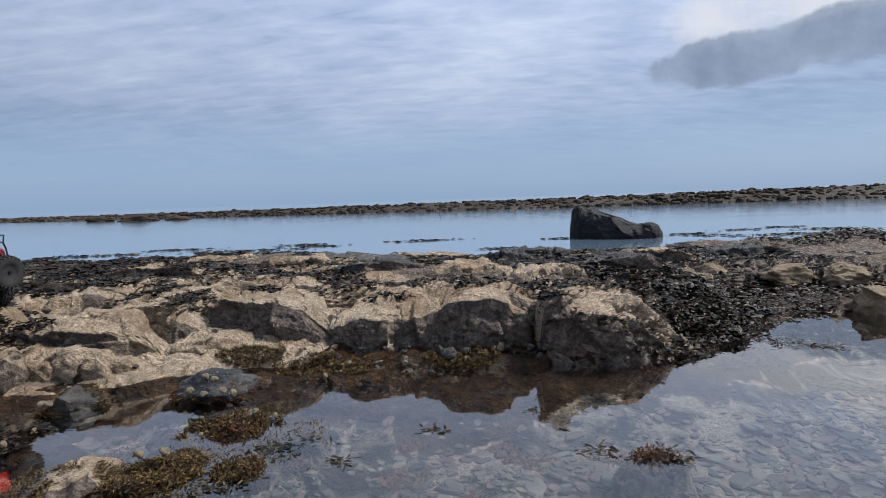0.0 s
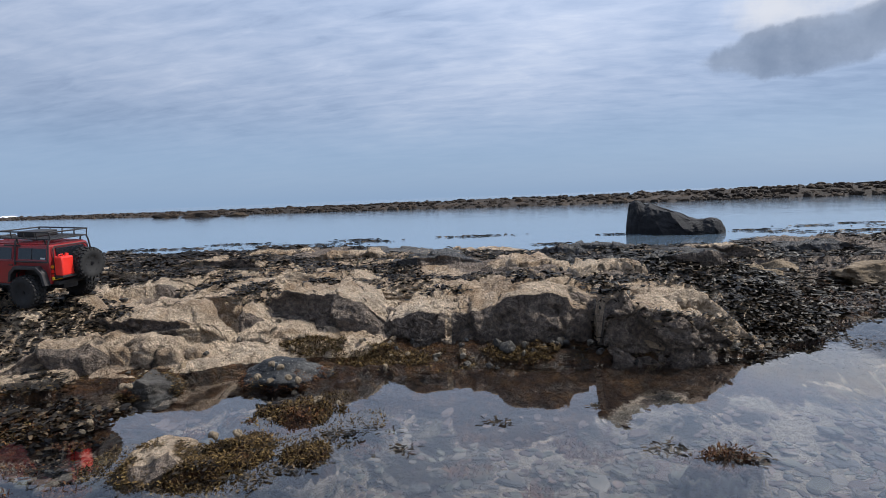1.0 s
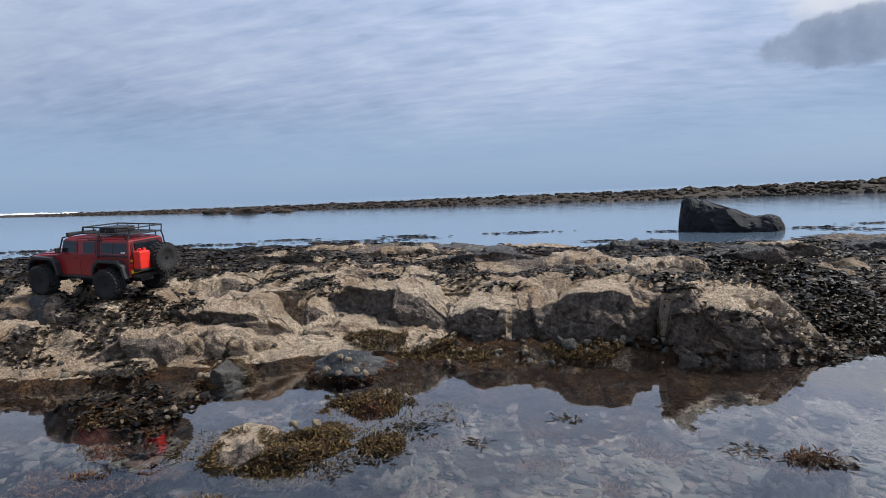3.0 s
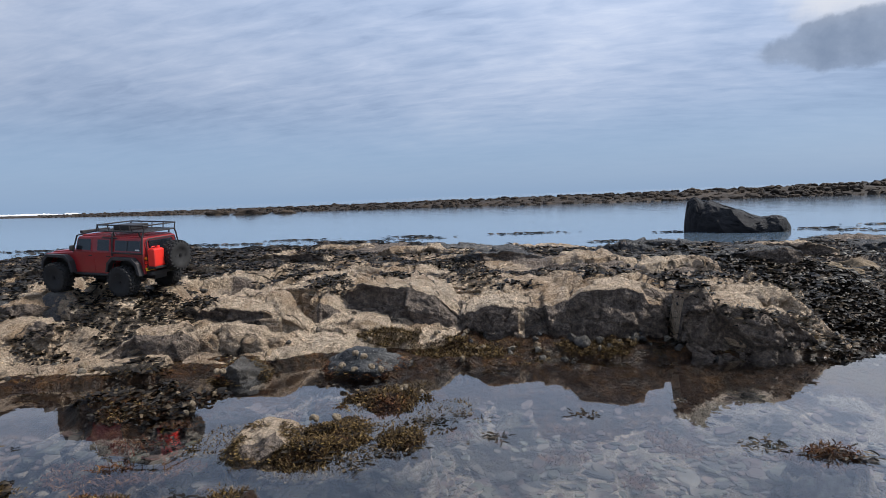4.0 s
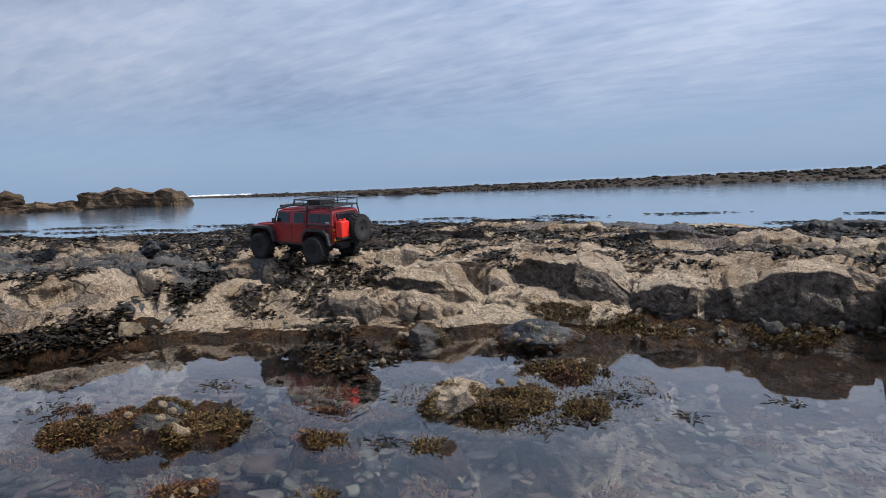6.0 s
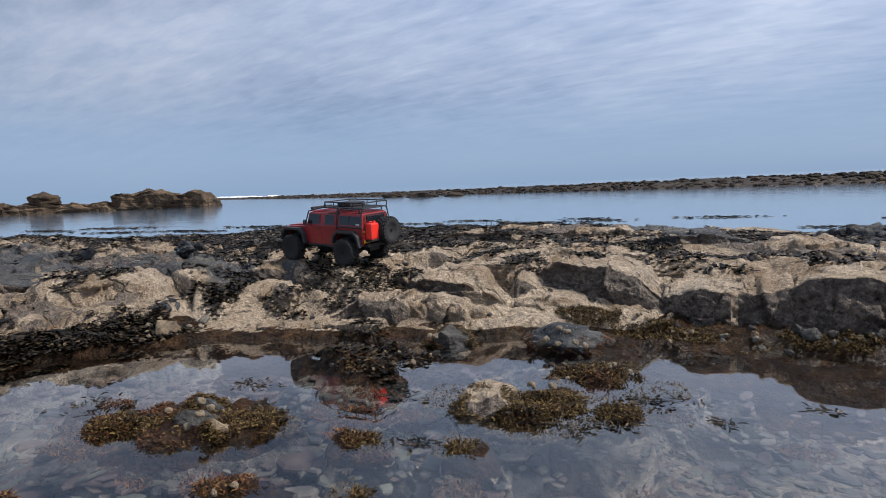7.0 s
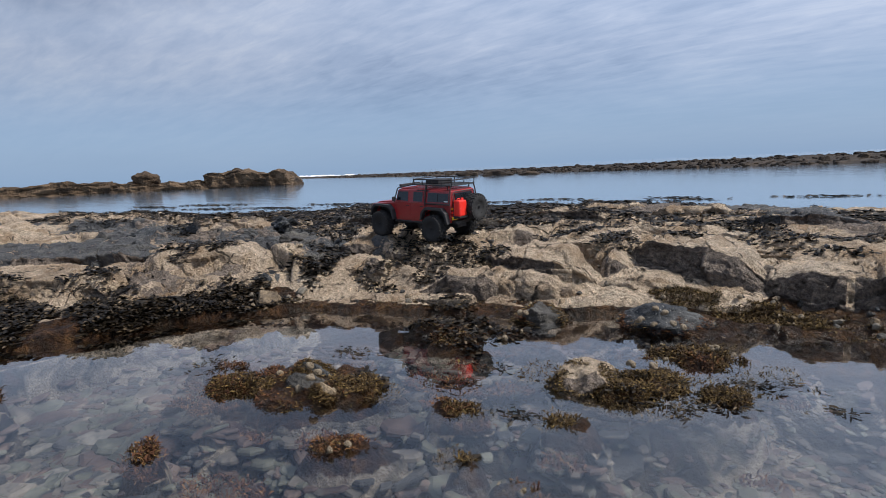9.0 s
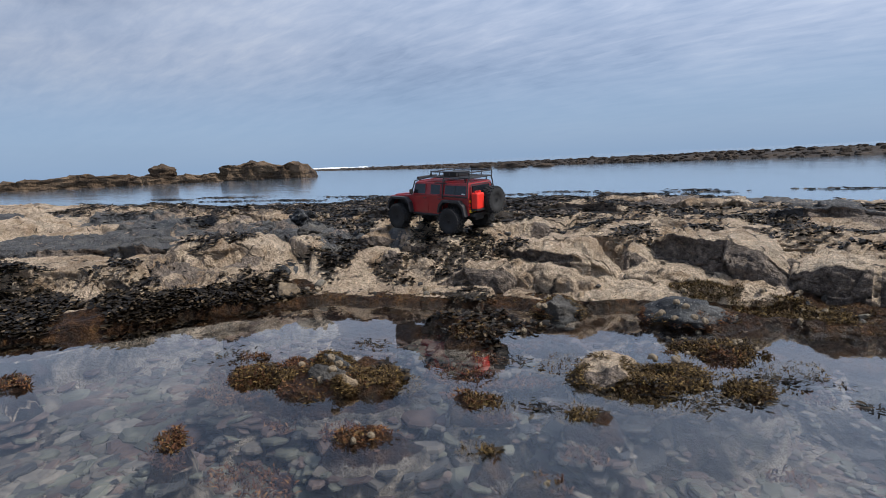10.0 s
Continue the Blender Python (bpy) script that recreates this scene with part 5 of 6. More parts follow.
TOPS = rock_tops()
DOWN = Vector((0, 0, -1))


def lie_on(x, y, z):
    """The height of the highest rock or ground at each point."""
    out = z.copy()
    for i in range(len(x)):
        hit = TOPS.ray_cast(Vector((x[i], y[i], 1.0)), DOWN)[0]
        if hit is not None and hit.z > out[i]:
            out[i] = hit.z
    return out


def scatter(n, box, density, seed, lift=0.002, level=None, by_height=False, over=False):
    rng = np.random.default_rng(seed)
    x, y = rng.uniform(box[0], box[1], n), rng.uniform(box[2], box[3], n)
    chance = rng.random(n)
    if not by_height:
        keep = chance < density(x, y, None)
        x, y = x[keep], y[keep]
    z = ground_shape(x, y)[0]
    if by_height:
        keep = chance < density(x, y, z)
        x, y, z = x[keep], y[keep], z[keep]
    if over:
        z = lie_on(x, y, z)
    z = z + lift
    if level is not None:
        z = np.maximum(z, level)
    return np.stack([x, y, z], -1)


def ellipses(x, y, spots, seed):
    d = np.zeros_like(x)
    wob = 1.15 * fbm(x, y, 9, 4, seed)
    for cx, cy, a, b in spots:
        q = ((x - cx) / a) ** 2 + ((y - cy) / b) ** 2 + wob
        d = np.maximum(d, 1 - smooth(0.7, 1.2, q))
    return d


WRACK = ((-0.97, 2.23, 0.19, 0.10), (-1.25, 2.36, 0.22, 0.08), (-0.62, 2.36, 0.16, 0.06), (-1.58, 1.93, 0.24, 0.16), (-1.48, 1.80, 0.13, 0.10), (-1.80, 2.18, 0.30, 0.16), (-2.15, 2.42, 0.35, 0.13), (-0.22, 2.50, 0.24, 0.08), (0.19, 2.42, 0.17, 0.12), (0.48, 2.45, 0.14, 0.12),
         (-2.5, 1.02, 0.22, 0.24), (-2.56, 1.42, 0.12, 0.17), (-2.18, 1.28, 0.16, 0.12), (-1.12, 1.44, 0.24, 0.13), (-2.75, 0.7, 0.25, 0.2), (-2.05, 1.78, 0.09, 0.06), (-1.7, 1.68, 0.12, 0.04),
         (0.405, 2.03, 0.03, 0.10), (-0.12, 2.28, 0.10, 0.03), (-0.60, 1.645, 0.09, 0.04), (-0.55, 1.345, 0.12, 0.05), (-1.36, 1.11, 0.07, 0.05), (-1.10, 0.98, 0.06, 0.03), (0.58, 1.96, 0.30, 0.02), (1.05, 2.25, 0.22, 0.30), (0.90, 2.06, 0.12, 0.14),
         (-1.3, 3.1, 0.3, 0.22), (-2.7, 2.95, 0.75, 0.28), (-0.6, 2.9, 0.25, 0.10), (-1.4, 2.62, 0.25, 0.08), (-1.28, 1.62, 0.14, 0.08))


def build_weed():
    def near(x, y, z):
        return ellipses(x, y, WRACK, 5)

    def right(x, y, z):
        m = smooth(0.70, 0.95, x) * smooth(0.0, 0.05, y - shore(x)[0] + 0.03) * (1 - smooth(2.9, 3.2, y))
        return m * smooth(-0.5, 0.1, fbm(x, y, 3.0, 3, 15)) * (1 - 0.85 * smooth(1.28, 1.42, x))

    def back(x, y, z):
        yb = np.interp(x, BACK[:, 0], BACK[:, 1])
        m = smooth(2.35, 2.75, y + 0.2 * np.sin(x * 1.3) - 0.45 * smooth(-0.8, -0.5, x) * (1 - smooth(0.8, 1.0, x))) * (1 - smooth(0.15, 0.4, y - yb))
        far = 0.40 * (1 - smooth(-1.7, -1.1, x))
        return m * smooth(-0.35, 0.15, fbm(x, y, 2.6, 4, 17) + far + 0.18)

    def leftback(x, y, z):
        return smooth(0.0, 0.35, fbm(x, y, 2.2, 4, 19) + 0.5 * smooth(2.15, 2.45, y)) * smooth(1.7, 2.1, y)

    def shelf(x, y, z):
        yw = shore(x)[0]
        return (1 - smooth(-1.98, -1.9, x)) * smooth(-0.03, 0.02, y - yw) * (1 - smooth(0.30, 0.46, y - yw)) * smooth(-0.95, -0.35, fbm(x, y, 4, 3, 23))

    def top(x, y, z):
        yt = shore(x)[2]
        return smooth(0.12, 0.3, y - yt) * smooth(0.12, 0.4, fbm(x, y, 2.6, 3, 57)) * (1 - smooth(2.9, 3.1, y))
    blades("wrack_near", scatter(160000, (-3.3, 1.5, 0.5, 3.4), near, 1, over=True), (0.014, 0.032), (0.006, 0.013), (-0.2, 0.9), M_WRACK, "dark olive-brown bladder wrack draped over the rock", 2)
    blades("wrack_shelf", scatter(150000, (-3.4, -1.9, 0.2, 1.9), shelf, 31, over=True), (0.014, 0.032), (0.006, 0.013), (-0.2, 0.9), M_WRACK, "dense black-brown wrack along the pool's edge", 32)
    blades("wrack_top", scatter(40000, (-2.6, 1.0, 1.9, 3.1), top, 33, over=True), (0.014, 0.032), (0.006, 0.013), (-0.2, 0.9), M_WRACK, "scattered dark wrack on top of the ridge", 34)
    blades("wrack_slope", scatter(70000, (0.6, 3.2, 1.8, 3.2), right, 3), (0.014, 0.028), (0.007, 0.014), (-0.2, 0.9), M_WRACK, "dense black-brown wrack covering the rock slope", 4)
    blades("wrack_back", scatter(120000, (-6.0, 4.0, 2.2, 5.1), back, 5), (0.025, 0.06), (0.006, 0.014), (-0.2, 0.7), M_WRACK, "dark wrack covering the back of the ridge", 6)
    blades("wrack_ledge", scatter(30000, (-6.5, -2.2, 1.5, 2.9), leftback, 7, over=True), (0.02, 0.05), (0.006, 0.012), (-0.2, 0.8), M_WRACK, "patches of dark wrack on the grey ledge", 8)

    def apron(x, y, z):
        yw, yf, yt, zt, zf = shore(x)
        return smooth(-0.035, -0.005, z) * (1 - smooth(0.02, 0.04, z)) * (1 - smooth(0, 0.03, y - yf)) * smooth(-0.45, 0.25, fbm(x, y, 4.5, 3, 25)) * smooth(-0.25, 0.0, y - yw + 0.06)

    def tuft(x, y, z):
        return ellipses(x, y, ((-0.57, 1.19, 0.20, 0.08), (-0.42, 1.32, 0.10, 0.10), (-0.42, 1.52, 0.16, 0.11), (-0.61, 1.0, 0.07, 0.055), (-0.37, 1.28, 0.06, 0.05), (-1.30, 0.80, 0.17, 0.07),
                               (-1.12, 0.95, 0.13, 0.07), (-0.72, 0.78, 0.05, 0.04), (-0.28, 1.90, 0.20, 0.05), (0.12, 1.95, 0.11, 0.04), (-0.33, 1.96, 0.06, 0.04), (-0.56, 1.96, 0.1, 0.05), (-0.78, 1.25, 0.05, 0.10), (-0.84, 0.96, 0.05, 0.04)), 27)

    rnd = random.Random(91)
    wisps = tuple((rnd.uniform(-1.7, 0.35), rnd.uniform(0.62, 1.42), rnd.uniform(0.025, 0.06), rnd.uniform(0.015, 0.035)) for _ in range(22))

    def red(x, y, z):
        return ellipses(x, y, wisps + ((-0.84, 0.95, 0.10, 0.06), (-0.60, 0.76, 0.075, 0.055), (-0.97, 0.72, 0.12, 0.05), (-1.27, 0.49, 0.06, 0.045), (-1.97, 0.43, 0.08, 0.05), (0.50, 1.28, 0.07, 0.035), (-1.38, 0.73, 0.09, 0.07),
                               (-0.92, 1.08, 0.09, 0.04), (-0.45, 1.42, 0.12, 0.06), (-1.46, 0.86, 0.1, 0.06), (-1.03, 1.05, 0.08, 0.03), (-1.26, 0.47, 0.07, 0.04), (-1.02, 0.50, 0.09, 0.04), (-1.05, 1.09, 0.08, 0.04)), 29)
    def mound(x, y, z):
        yw = shore(x)[0]
        ragged = smooth(-0.45, 0.15, fbm(x, y, 17, 3, 111))
        return ragged * smooth(-0.018, -0.006, z + 0.007 * fbm(x, y, 15, 3, 109)) * smooth(0.05, 0.14, yw - y) * (1 - smooth(1.55, 1.75, y))

    def olive_mound(x, y, z):
        return mound(x, y, z) * smooth(-0.35, 0.25, fbm(x, y, 8, 3, 101))

    def red_mound(x, y, z):
        return mound(x, y, z) * smooth(-0.1, 0.35, fbm(x, y, 7, 3, 105))

    def wrack_mound(x, y, z):
        bank = np.exp(-(((x + 1.1) / 0.28) ** 2 + ((y - 1.43) / 0.16) ** 2))
        return mound(x, y, z) * np.maximum(smooth(0.15, 0.45, fbm(x, y, 8, 3, 103)), bank)
    area = (-2.1, 0.7, 0.4, 1.75)
    blades("olive_mounds", scatter(150000, area, olive_mound, 61, 0.002, by_height=True), (0.006, 0.015), (0.0014, 0.0038), (0.2, 1.4), M_MOSS, "olive-brown weed covering humps of the pool", 62)
    blades("red_mounds", scatter(70000, area, red_mound, 63, 0.002, by_height=True), (0.005, 0.014), (0.0014, 0.0036), (0.2, 1.4), M_REDWEED, "red-brown weed on humps of the pool", 64)
    blades("wrack_mounds", scatter(90000, area, wrack_mound, 65, 0.003, by_height=True), (0.010, 0.026), (0.003, 0.007), (-0.2, 0.9), M_WRACK, "dark wrack lying on humps of the pool", 66)
    blades("olive_weed", scatter(110000, (-3.0, 1.3, 0.3, 2.3), apron, 11, by_height=True), (0.004, 0.012), (0.0014, 0.0035), (0.2, 1.4), M_MOSS, "short olive-brown weed on the wet apron", 12)
    blades("olive_tufts", scatter(330000, (-1.6, 0.4, 0.6, 2.1), tuft, 13, 0.003, -0.008), (0.006, 0.016), (0.0014, 0.0038), (0.2, 1.5), M_MOSS, "bushy olive weed tufts breaking the pool surface", 14)
    blades("red_weed", scatter(150000, (-2.1, 0.7, 0.4, 1.6), red, 15, 0.003, -0.012), (0.006, 0.016), (0.0014, 0.0038), (0.2, 1.5), M_REDWEED, "red-brown feathery weed in the pool", 16)

    # weed clinging to the sides of the rocks in the pool
    rng = np.random.default_rng(71)
    pts = []
    for ob in [o for o in scene.objects if o.name.split(".")[0] in ("pool_rock", "blue_grey_rock", "dark_rock") and o.location.z < -0.02]:
        m = ob.matrix_basis
        co = np.array([(m @ v.co)[:] for v in ob.data.vertices])
        nrm = np.array([(m.to_3x3() @ v.normal)[:] for v in ob.data.vertices])
        co, nrm = np.repeat(co, 4, 0), np.repeat(nrm, 4, 0)
        co = co + rng.normal(0, 0.004, co.shape)
        high = 0.014 if ob.name.startswith("pool") else 0.016
        patch = fbm(co[:, 0] + co[:, 2], co[:, 1], 14, 3, 73)
        keep = (co[:, 2] > -0.012) & (co[:, 2] < high + 0.03 * patch) & (rng.random(len(co)) < 0.75) & (patch > -0.35)
        pts.append(co[keep] + nrm[keep] * 0.002)
    pts = np.concatenate(pts)
    cut = fbm(pts[:, 0], pts[:, 1], 9, 2, 75) > 0.1
    blades("rock_weed", pts[~cut], (0.006, 0.014), (0.0014, 0.0036), (-0.3, 1.0), M_MOSS, "olive-brown weed clinging to the pool rocks", 72)
    blades("rock_weed", pts[cut], (0.006, 0.014), (0.0014, 0.0036), (-0.3, 1.0), M_REDWEED, "red-brown weed clinging to the pool rocks", 74)

    # strands afloat on the lagoon and by the weed slope
    rng = np.random.default_rng(40)
    pts = []
    spots = [(-1.18, 5.48, 0.25), (1.13, 5.43, 0.12), (2.34, 5.44, 0.2), (2.49, 5.2, 0.15), (3.06, 5.78, 0.2), (3.03, 5.06, 0.3), (3.62, 5.96, 0.2), (3.73, 5.55, 0.25), (3.88, 5.35, 0.2), (-0.18, 5.76, 0.3),
             (-1.36, 5.73, 0.2), (-7.7, 4.86, 0.6), (-5.6, 4.4, 0.5), (-5.0, 4.98, 0.6), (-8.5, 4.43, 0.5), (-1.75, 5.24, 0.4), (-3.2, 5.2, 0.5), (-4.2, 4.7, 0.5), (-2.6, 5.6, 0.3), (-6.6, 4.2, 0.5), (0.5, 4.6, 0.15)]
    for cx, cy, r in spots:
        k = int(260 * r)
        pts.append(np.stack([cx + rng.normal(0, r * 0.6, k), cy + rng.normal(0, r * 0.12, k), np.full(k, LAGOON + 0.004)], -1))
    blades("floating_wrack", np.concatenate(pts), (0.03, 0.08), (0.010, 0.02), (-0.1, 0.3), M_WRACK, "dark wrack strands floating on the lagoon", 41, curl=0.8)
    pts = []
    for cx, cy, r in ((1.30, 2.08, 0.09), (1.22, 2.16, 0.08), (1.4, 2.03, 0.05), (-0.33, 1.36, 0.06), (-0.26, 1.40, 0.05), (-0.45, 1.17, 0.06), (-0.38, 1.22, 0.06), (-0.16, 1.30, 0.03), (0.40, 1.31, 0.05), (0.55, 1.27, 0.04),
                      (0.05, 1.45, 0.03), (0.3, 1.55, 0.02), (-1.59, 0.87, 0.09), (-1.32, 1.13, 0.06), (-0.72, 0.98, 0.04), (-0.9, 1.2, 0.05)):
        k = int(900 * r)
        pts.append(np.stack([cx + rng.normal(0, r * 0.6, k), cy + rng.normal(0, r * 0.35, k), np.full(k, 0.002)], -1))
    blades("pool_wrack", np.concatenate(pts), (0.008, 0.022), (0.003, 0.006), (-0.1, 0.5), M_WRACK, "loose dark weed fronds floating on the pool", 42, curl=0.8)


build_weed()


def build_surf():
    """Low white breakers far out, seen past the left end of the bank."""
    rng = random.Random(5)
    V, F = [], []
    for k in range(90):
        x = rng.uniform(-112, -61)
        y = 50 + (-x - 40) * 0.55 + rng.uniform(-1.5, 4)
        w, h = rng.uniform(0.8, 3.0), rng.uniform(0.12, 0.34)
        b = len(V)
        m = 7
        for i in range(m):
            u = i / (m - 1)
            hh = h * math.sin(math.pi * u) * rng.uniform(0.6, 1.1)
            xx = x + (u - 0.5) * w
            V += [(xx, y - 0.25, LAGOON), (xx, y - 0.05, LAGOON + hh + 0.01), (xx, y + 0.35, LAGOON)]
        for i in range(m - 1):
            for j in range(2):
                F.append((b + i * 3 + j, b + i * 3 + 3 + j, b + i * 3 + 4 + j, b + i * 3 + 1 + j))
    ob = mesh_ob("surf", V, F, M_FOAM, smooth_faces=True)
    tagged(ob, "white breaking surf beyond the far bank", "surf", kind="stuff")


build_surf()

# ---------------------------------------------------------------- radio-controlled car
M_PAINT = plain("red_paint", (0.24, 0.009, 0.012), 0.36, vary=0.10, coat=0.4, dirt=(0.15, 0.05, 0.045))
M_REDPLASTIC = plain("bright_red_plastic", (0.72, 0.028, 0.018), 0.4, vary=0.06)
M_BLACK = plain("black_plastic", (0.014, 0.014, 0.016), 0.55, vary=0.25)
M_FLARE = plain("dusty_black_plastic", (0.022, 0.021, 0.023), 0.65, vary=0.3, dirt=(0.09, 0.08, 0.075))
M_TYRE = plain("rubber", (0.011, 0.011, 0.012), 0.8, vary=0.3, dirt=(0.04, 0.036, 0.032))
M_RIM = plain("dark_metal", (0.02, 0.02, 0.023), 0.4, 0.8, 0.2)
M_PANE = plain("smoked_window", (0.012, 0.015, 0.02), 0.12, vary=0.05, spec=0.6)
M_LAMP = plain("clear_lens", (0.55, 0.56, 0.58), 0.15, vary=0.05)
M_AMBER = plain("amber_lens", (0.75, 0.30, 0.02), 0.3)
M_YELLOW = plain("yellow_plate", (0.75, 0.52, 0.03), 0.5)
M_WHITE = plain("pale_sticker", (0.6, 0.6, 0.6), 0.5)


def box(bm, x0, x1, y0, y1, z0, z1, bevel=0.0):
    g = bmesh.ops.create_cube(bm, size=1.0, matrix=Matrix.Translation(((x0 + x1) / 2, (y0 + y1) / 2, (z0 + z1) / 2)) @ Matrix.Diagonal((abs(x1 - x0), abs(y1 - y0), abs(z1 - z0), 1)))
    if bevel:
        es = list({e for v in g["verts"] for e in v.link_edges})
        bmesh.ops.bevel(bm, geom=es, offset=bevel, segments=2, affect="EDGES", profile=0.5)
    return bm


def boxed(*a, bevel=0.0):
    return box(bmesh.new(), *a, bevel=bevel)


def tube(bm, a, b, r, seg=8):
    a, b = Vector(a), Vector(b)
    d = b - a
    m = Matrix.Translation((a + b) / 2) @ d.to_track_quat("Z", "Y").to_matrix().to_4x4()
    bmesh.ops.create_cone(bm, cap_ends=True, segments=seg, radius1=r, radius2=r, depth=d.length, matrix=m)
    return bm


def tubes(paths, r, seg=8):
    """Bent bars: each path is one unbroken tube; a path that ends where it began is closed."""
    bm = bmesh.new()
    for path in paths:
        pts = [Vector(p) for p in path]
        closed = (pts[0] - pts[-1]).length < 1e-6
        if closed:
            pts = pts[:-1]
        n = len(pts)
        rings = []
        for i, p in enumerate(pts):
            d0 = (p - pts[i - 1]).normalized() if i or closed else None
            d1 = (pts[(i + 1) % n] - p).normalized() if i < n - 1 or closed else None
            d = ((d0 or d1) + (d1 or d0)).normalized()
            wide = 1 / max(0.4, d.dot(d1 or d0))
            side = d.cross(Vector((0, 0, 1)))
            if side.length < 0.3:
                side = d.cross(Vector((0, 1, 0)))
            side.normalize()
            up = side.cross(d).normalized()
            rings.append([bm.verts.new(p + (side * math.cos(t) * (wide if abs(d.z) < 0.9 else 1) + up * math.sin(t)) * r) for t in [2 * math.pi * k / seg for k in range(seg)]])
        pairs = list(zip(rings, rings[1:])) + ([(rings[-1], rings[0])] if closed else [])
        for a, b in pairs:
            shift = min(range(seg), key=lambda q: sum((a[k].co - b[(k + q) % seg].co).length for k in range(seg)))
            for k in range(seg):
                bm.faces.new((a[k], a[(k + 1) % seg], b[(k + 1 + shift) % seg], b[(k + shift) % seg]))
        if not closed:
            bm.faces.new(rings[0][::-1])
            bm.faces.new(rings[-1])
    return bm


def prism(outline, y0, y1, bevel=0.0):
    """A side outline in x, z pulled across from y0 to y1."""
    bm = bmesh.new()
    lo = [bm.verts.new((x, y0, z)) for x, z in outline]
    hi = [bm.verts.new((x, y1, z)) for x, z in outline]
    n = len(outline)
    for i in range(n):
        bm.faces.new((lo[i], lo[(i + 1) % n], hi[(i + 1) % n], hi[i]))
    a, b = bm.faces.new(lo[::-1]), bm.faces.new(hi)
    if bevel:
        bmesh.ops.recalc_face_normals(bm, faces=bm.faces)
        bmesh.ops.bevel(bm, geom=list(a.edges) + list(b.edges), offset=bevel, segments=2, affect="EDGES", profile=0.5)
    return bm


def slanted(outline, y_low, y_high, z_low, z_high, thick):
    """A flat panel that follows the lean of the cabin side; the sign of y says which side."""
    bm = bmesh.new()
    s = 1 if y_low > 0 else -1

    def at(x, z, out):
        return bm.verts.new((x, y_low + (y_high - y_low) * (z - z_low) / (z_high - z_low) + s * out, z))
    lo = [at(x, z, -0.003) for x, z in outline]
    hi = [at(x, z, thick) for x, z in outline]
    n = len(outline)
    for i in range(n):
        bm.faces.new((lo[i], lo[(i + 1) % n], hi[(i + 1) % n], hi[i]))
    bm.faces.new(lo[::-1])
    bm.faces.new(hi)
    return bm


def lathe_y(profile, seg=28):
    """Turned about the y axis; profile of radius, y."""
    bm = bmesh.new()
    rings = []
    for r, y in profile:
        rings.append([bm.verts.new((r * math.cos(a), y, r * math.sin(a))) for a in [2 * math.pi * k / seg for k in range(seg)]])
    for a, b in zip(rings, rings[1:]):
        for k in range(seg):
            bm.faces.new((a[k], a[(k + 1) % seg], b[(k + 1) % seg], b[k]))
    bm.faces.new(rings[0])
    bm.faces.new(rings[-1][::-1])
    return bm


def build_wheel(name, car, m, out):
    """out: +1 or -1, the side on which the dished rim shows."""
    w = part(name, lathe_y([(0.026, -0.019), (0.030, -0.022), (0.045, -0.024), (0.053, -0.022), (0.0555, -0.016), (0.056, 0.0), (0.0555, 0.016), (0.053, 0.022), (0.045, 0.024), (0.030, 0.022), (0.026, 0.019)], 32), M_TYRE, car, smooth_faces=True)
    w.matrix_basis = m
    bm = bmesh.new()
    for k in range(22):
        for row, dy in ((0, -0.012), (1, 0.0), (2, 0.012)):
            a = 2 * math.pi * (k + 0.5 * (row % 2)) / 22
            mm = Matrix.Rotation(-a, 4, "Y") @ Matrix.Translation((0.0565, dy, 0)) @ Matrix.Rotation(radians(18 * (row - 1)), 4, "X") @ Matrix.Diagonal((0.0055, 0.0095, 0.0085, 1))
            bmesh.ops.create_cube(bm, size=1.0, matrix=mm)
    for k in range(22):                         # side lugs
        a = 2 * math.pi * (k + 0.25) / 22
        for s in (-1, 1):
            mm = Matrix.Rotation(-a, 4, "Y") @ Matrix.Translation((0.0525, s * 0.0215, 0)) @ Matrix.Diagonal((0.008, 0.006, 0.007, 1))
            bmesh.ops.create_cube(bm, size=1.0, matrix=mm)
    part("tread", bm, M_TYRE, w)
    y = out * 0.018
    part("rim", lathe_y([(0.0, y - out * 0.012), (0.010, y - out * 0.012), (0.022, y - out * 0.010), (0.027, y - out * 0.002), (0.030, y + out * 0.004), (0.031, y), (0.029, y - out * 0.012), (0.0, y - out * 0.016)]), M_RIM, w, smooth_faces=True)
    bm = bmesh.new()
    for k in range(8):
        a = 2 * math.pi * k / 8
        mm = Matrix.Rotation(-a, 4, "Y") @ Matrix.Translation((0.0165, y - out * 0.006, 0)) @ Matrix.Diagonal((0.021, 0.007, 0.0045, 1))
        bmesh.ops.create_cube(bm, size=1.0, matrix=mm)
    part("spokes", bm, M_BLACK, w)
    bm = bmesh.new()
    tube(bm, (0, y - out * 0.012, 0), (0, y + out * 0.003, 0), 0.0065, 12)
    part("hub", bm, M_RIM, w)
    for k in range(6):
        a = 2 * math.pi * k / 6
        bm = bmesh.new()
        tube(bm, (0.0285 * math.cos(a), y, 0.0285 * math.sin(a)), (0.0285 * math.cos(a), y + out * 0.005, 0.0285 * math.sin(a)), 0.0014, 6)
        part("rim_bolt", bm, M_RIM, w)
    return w


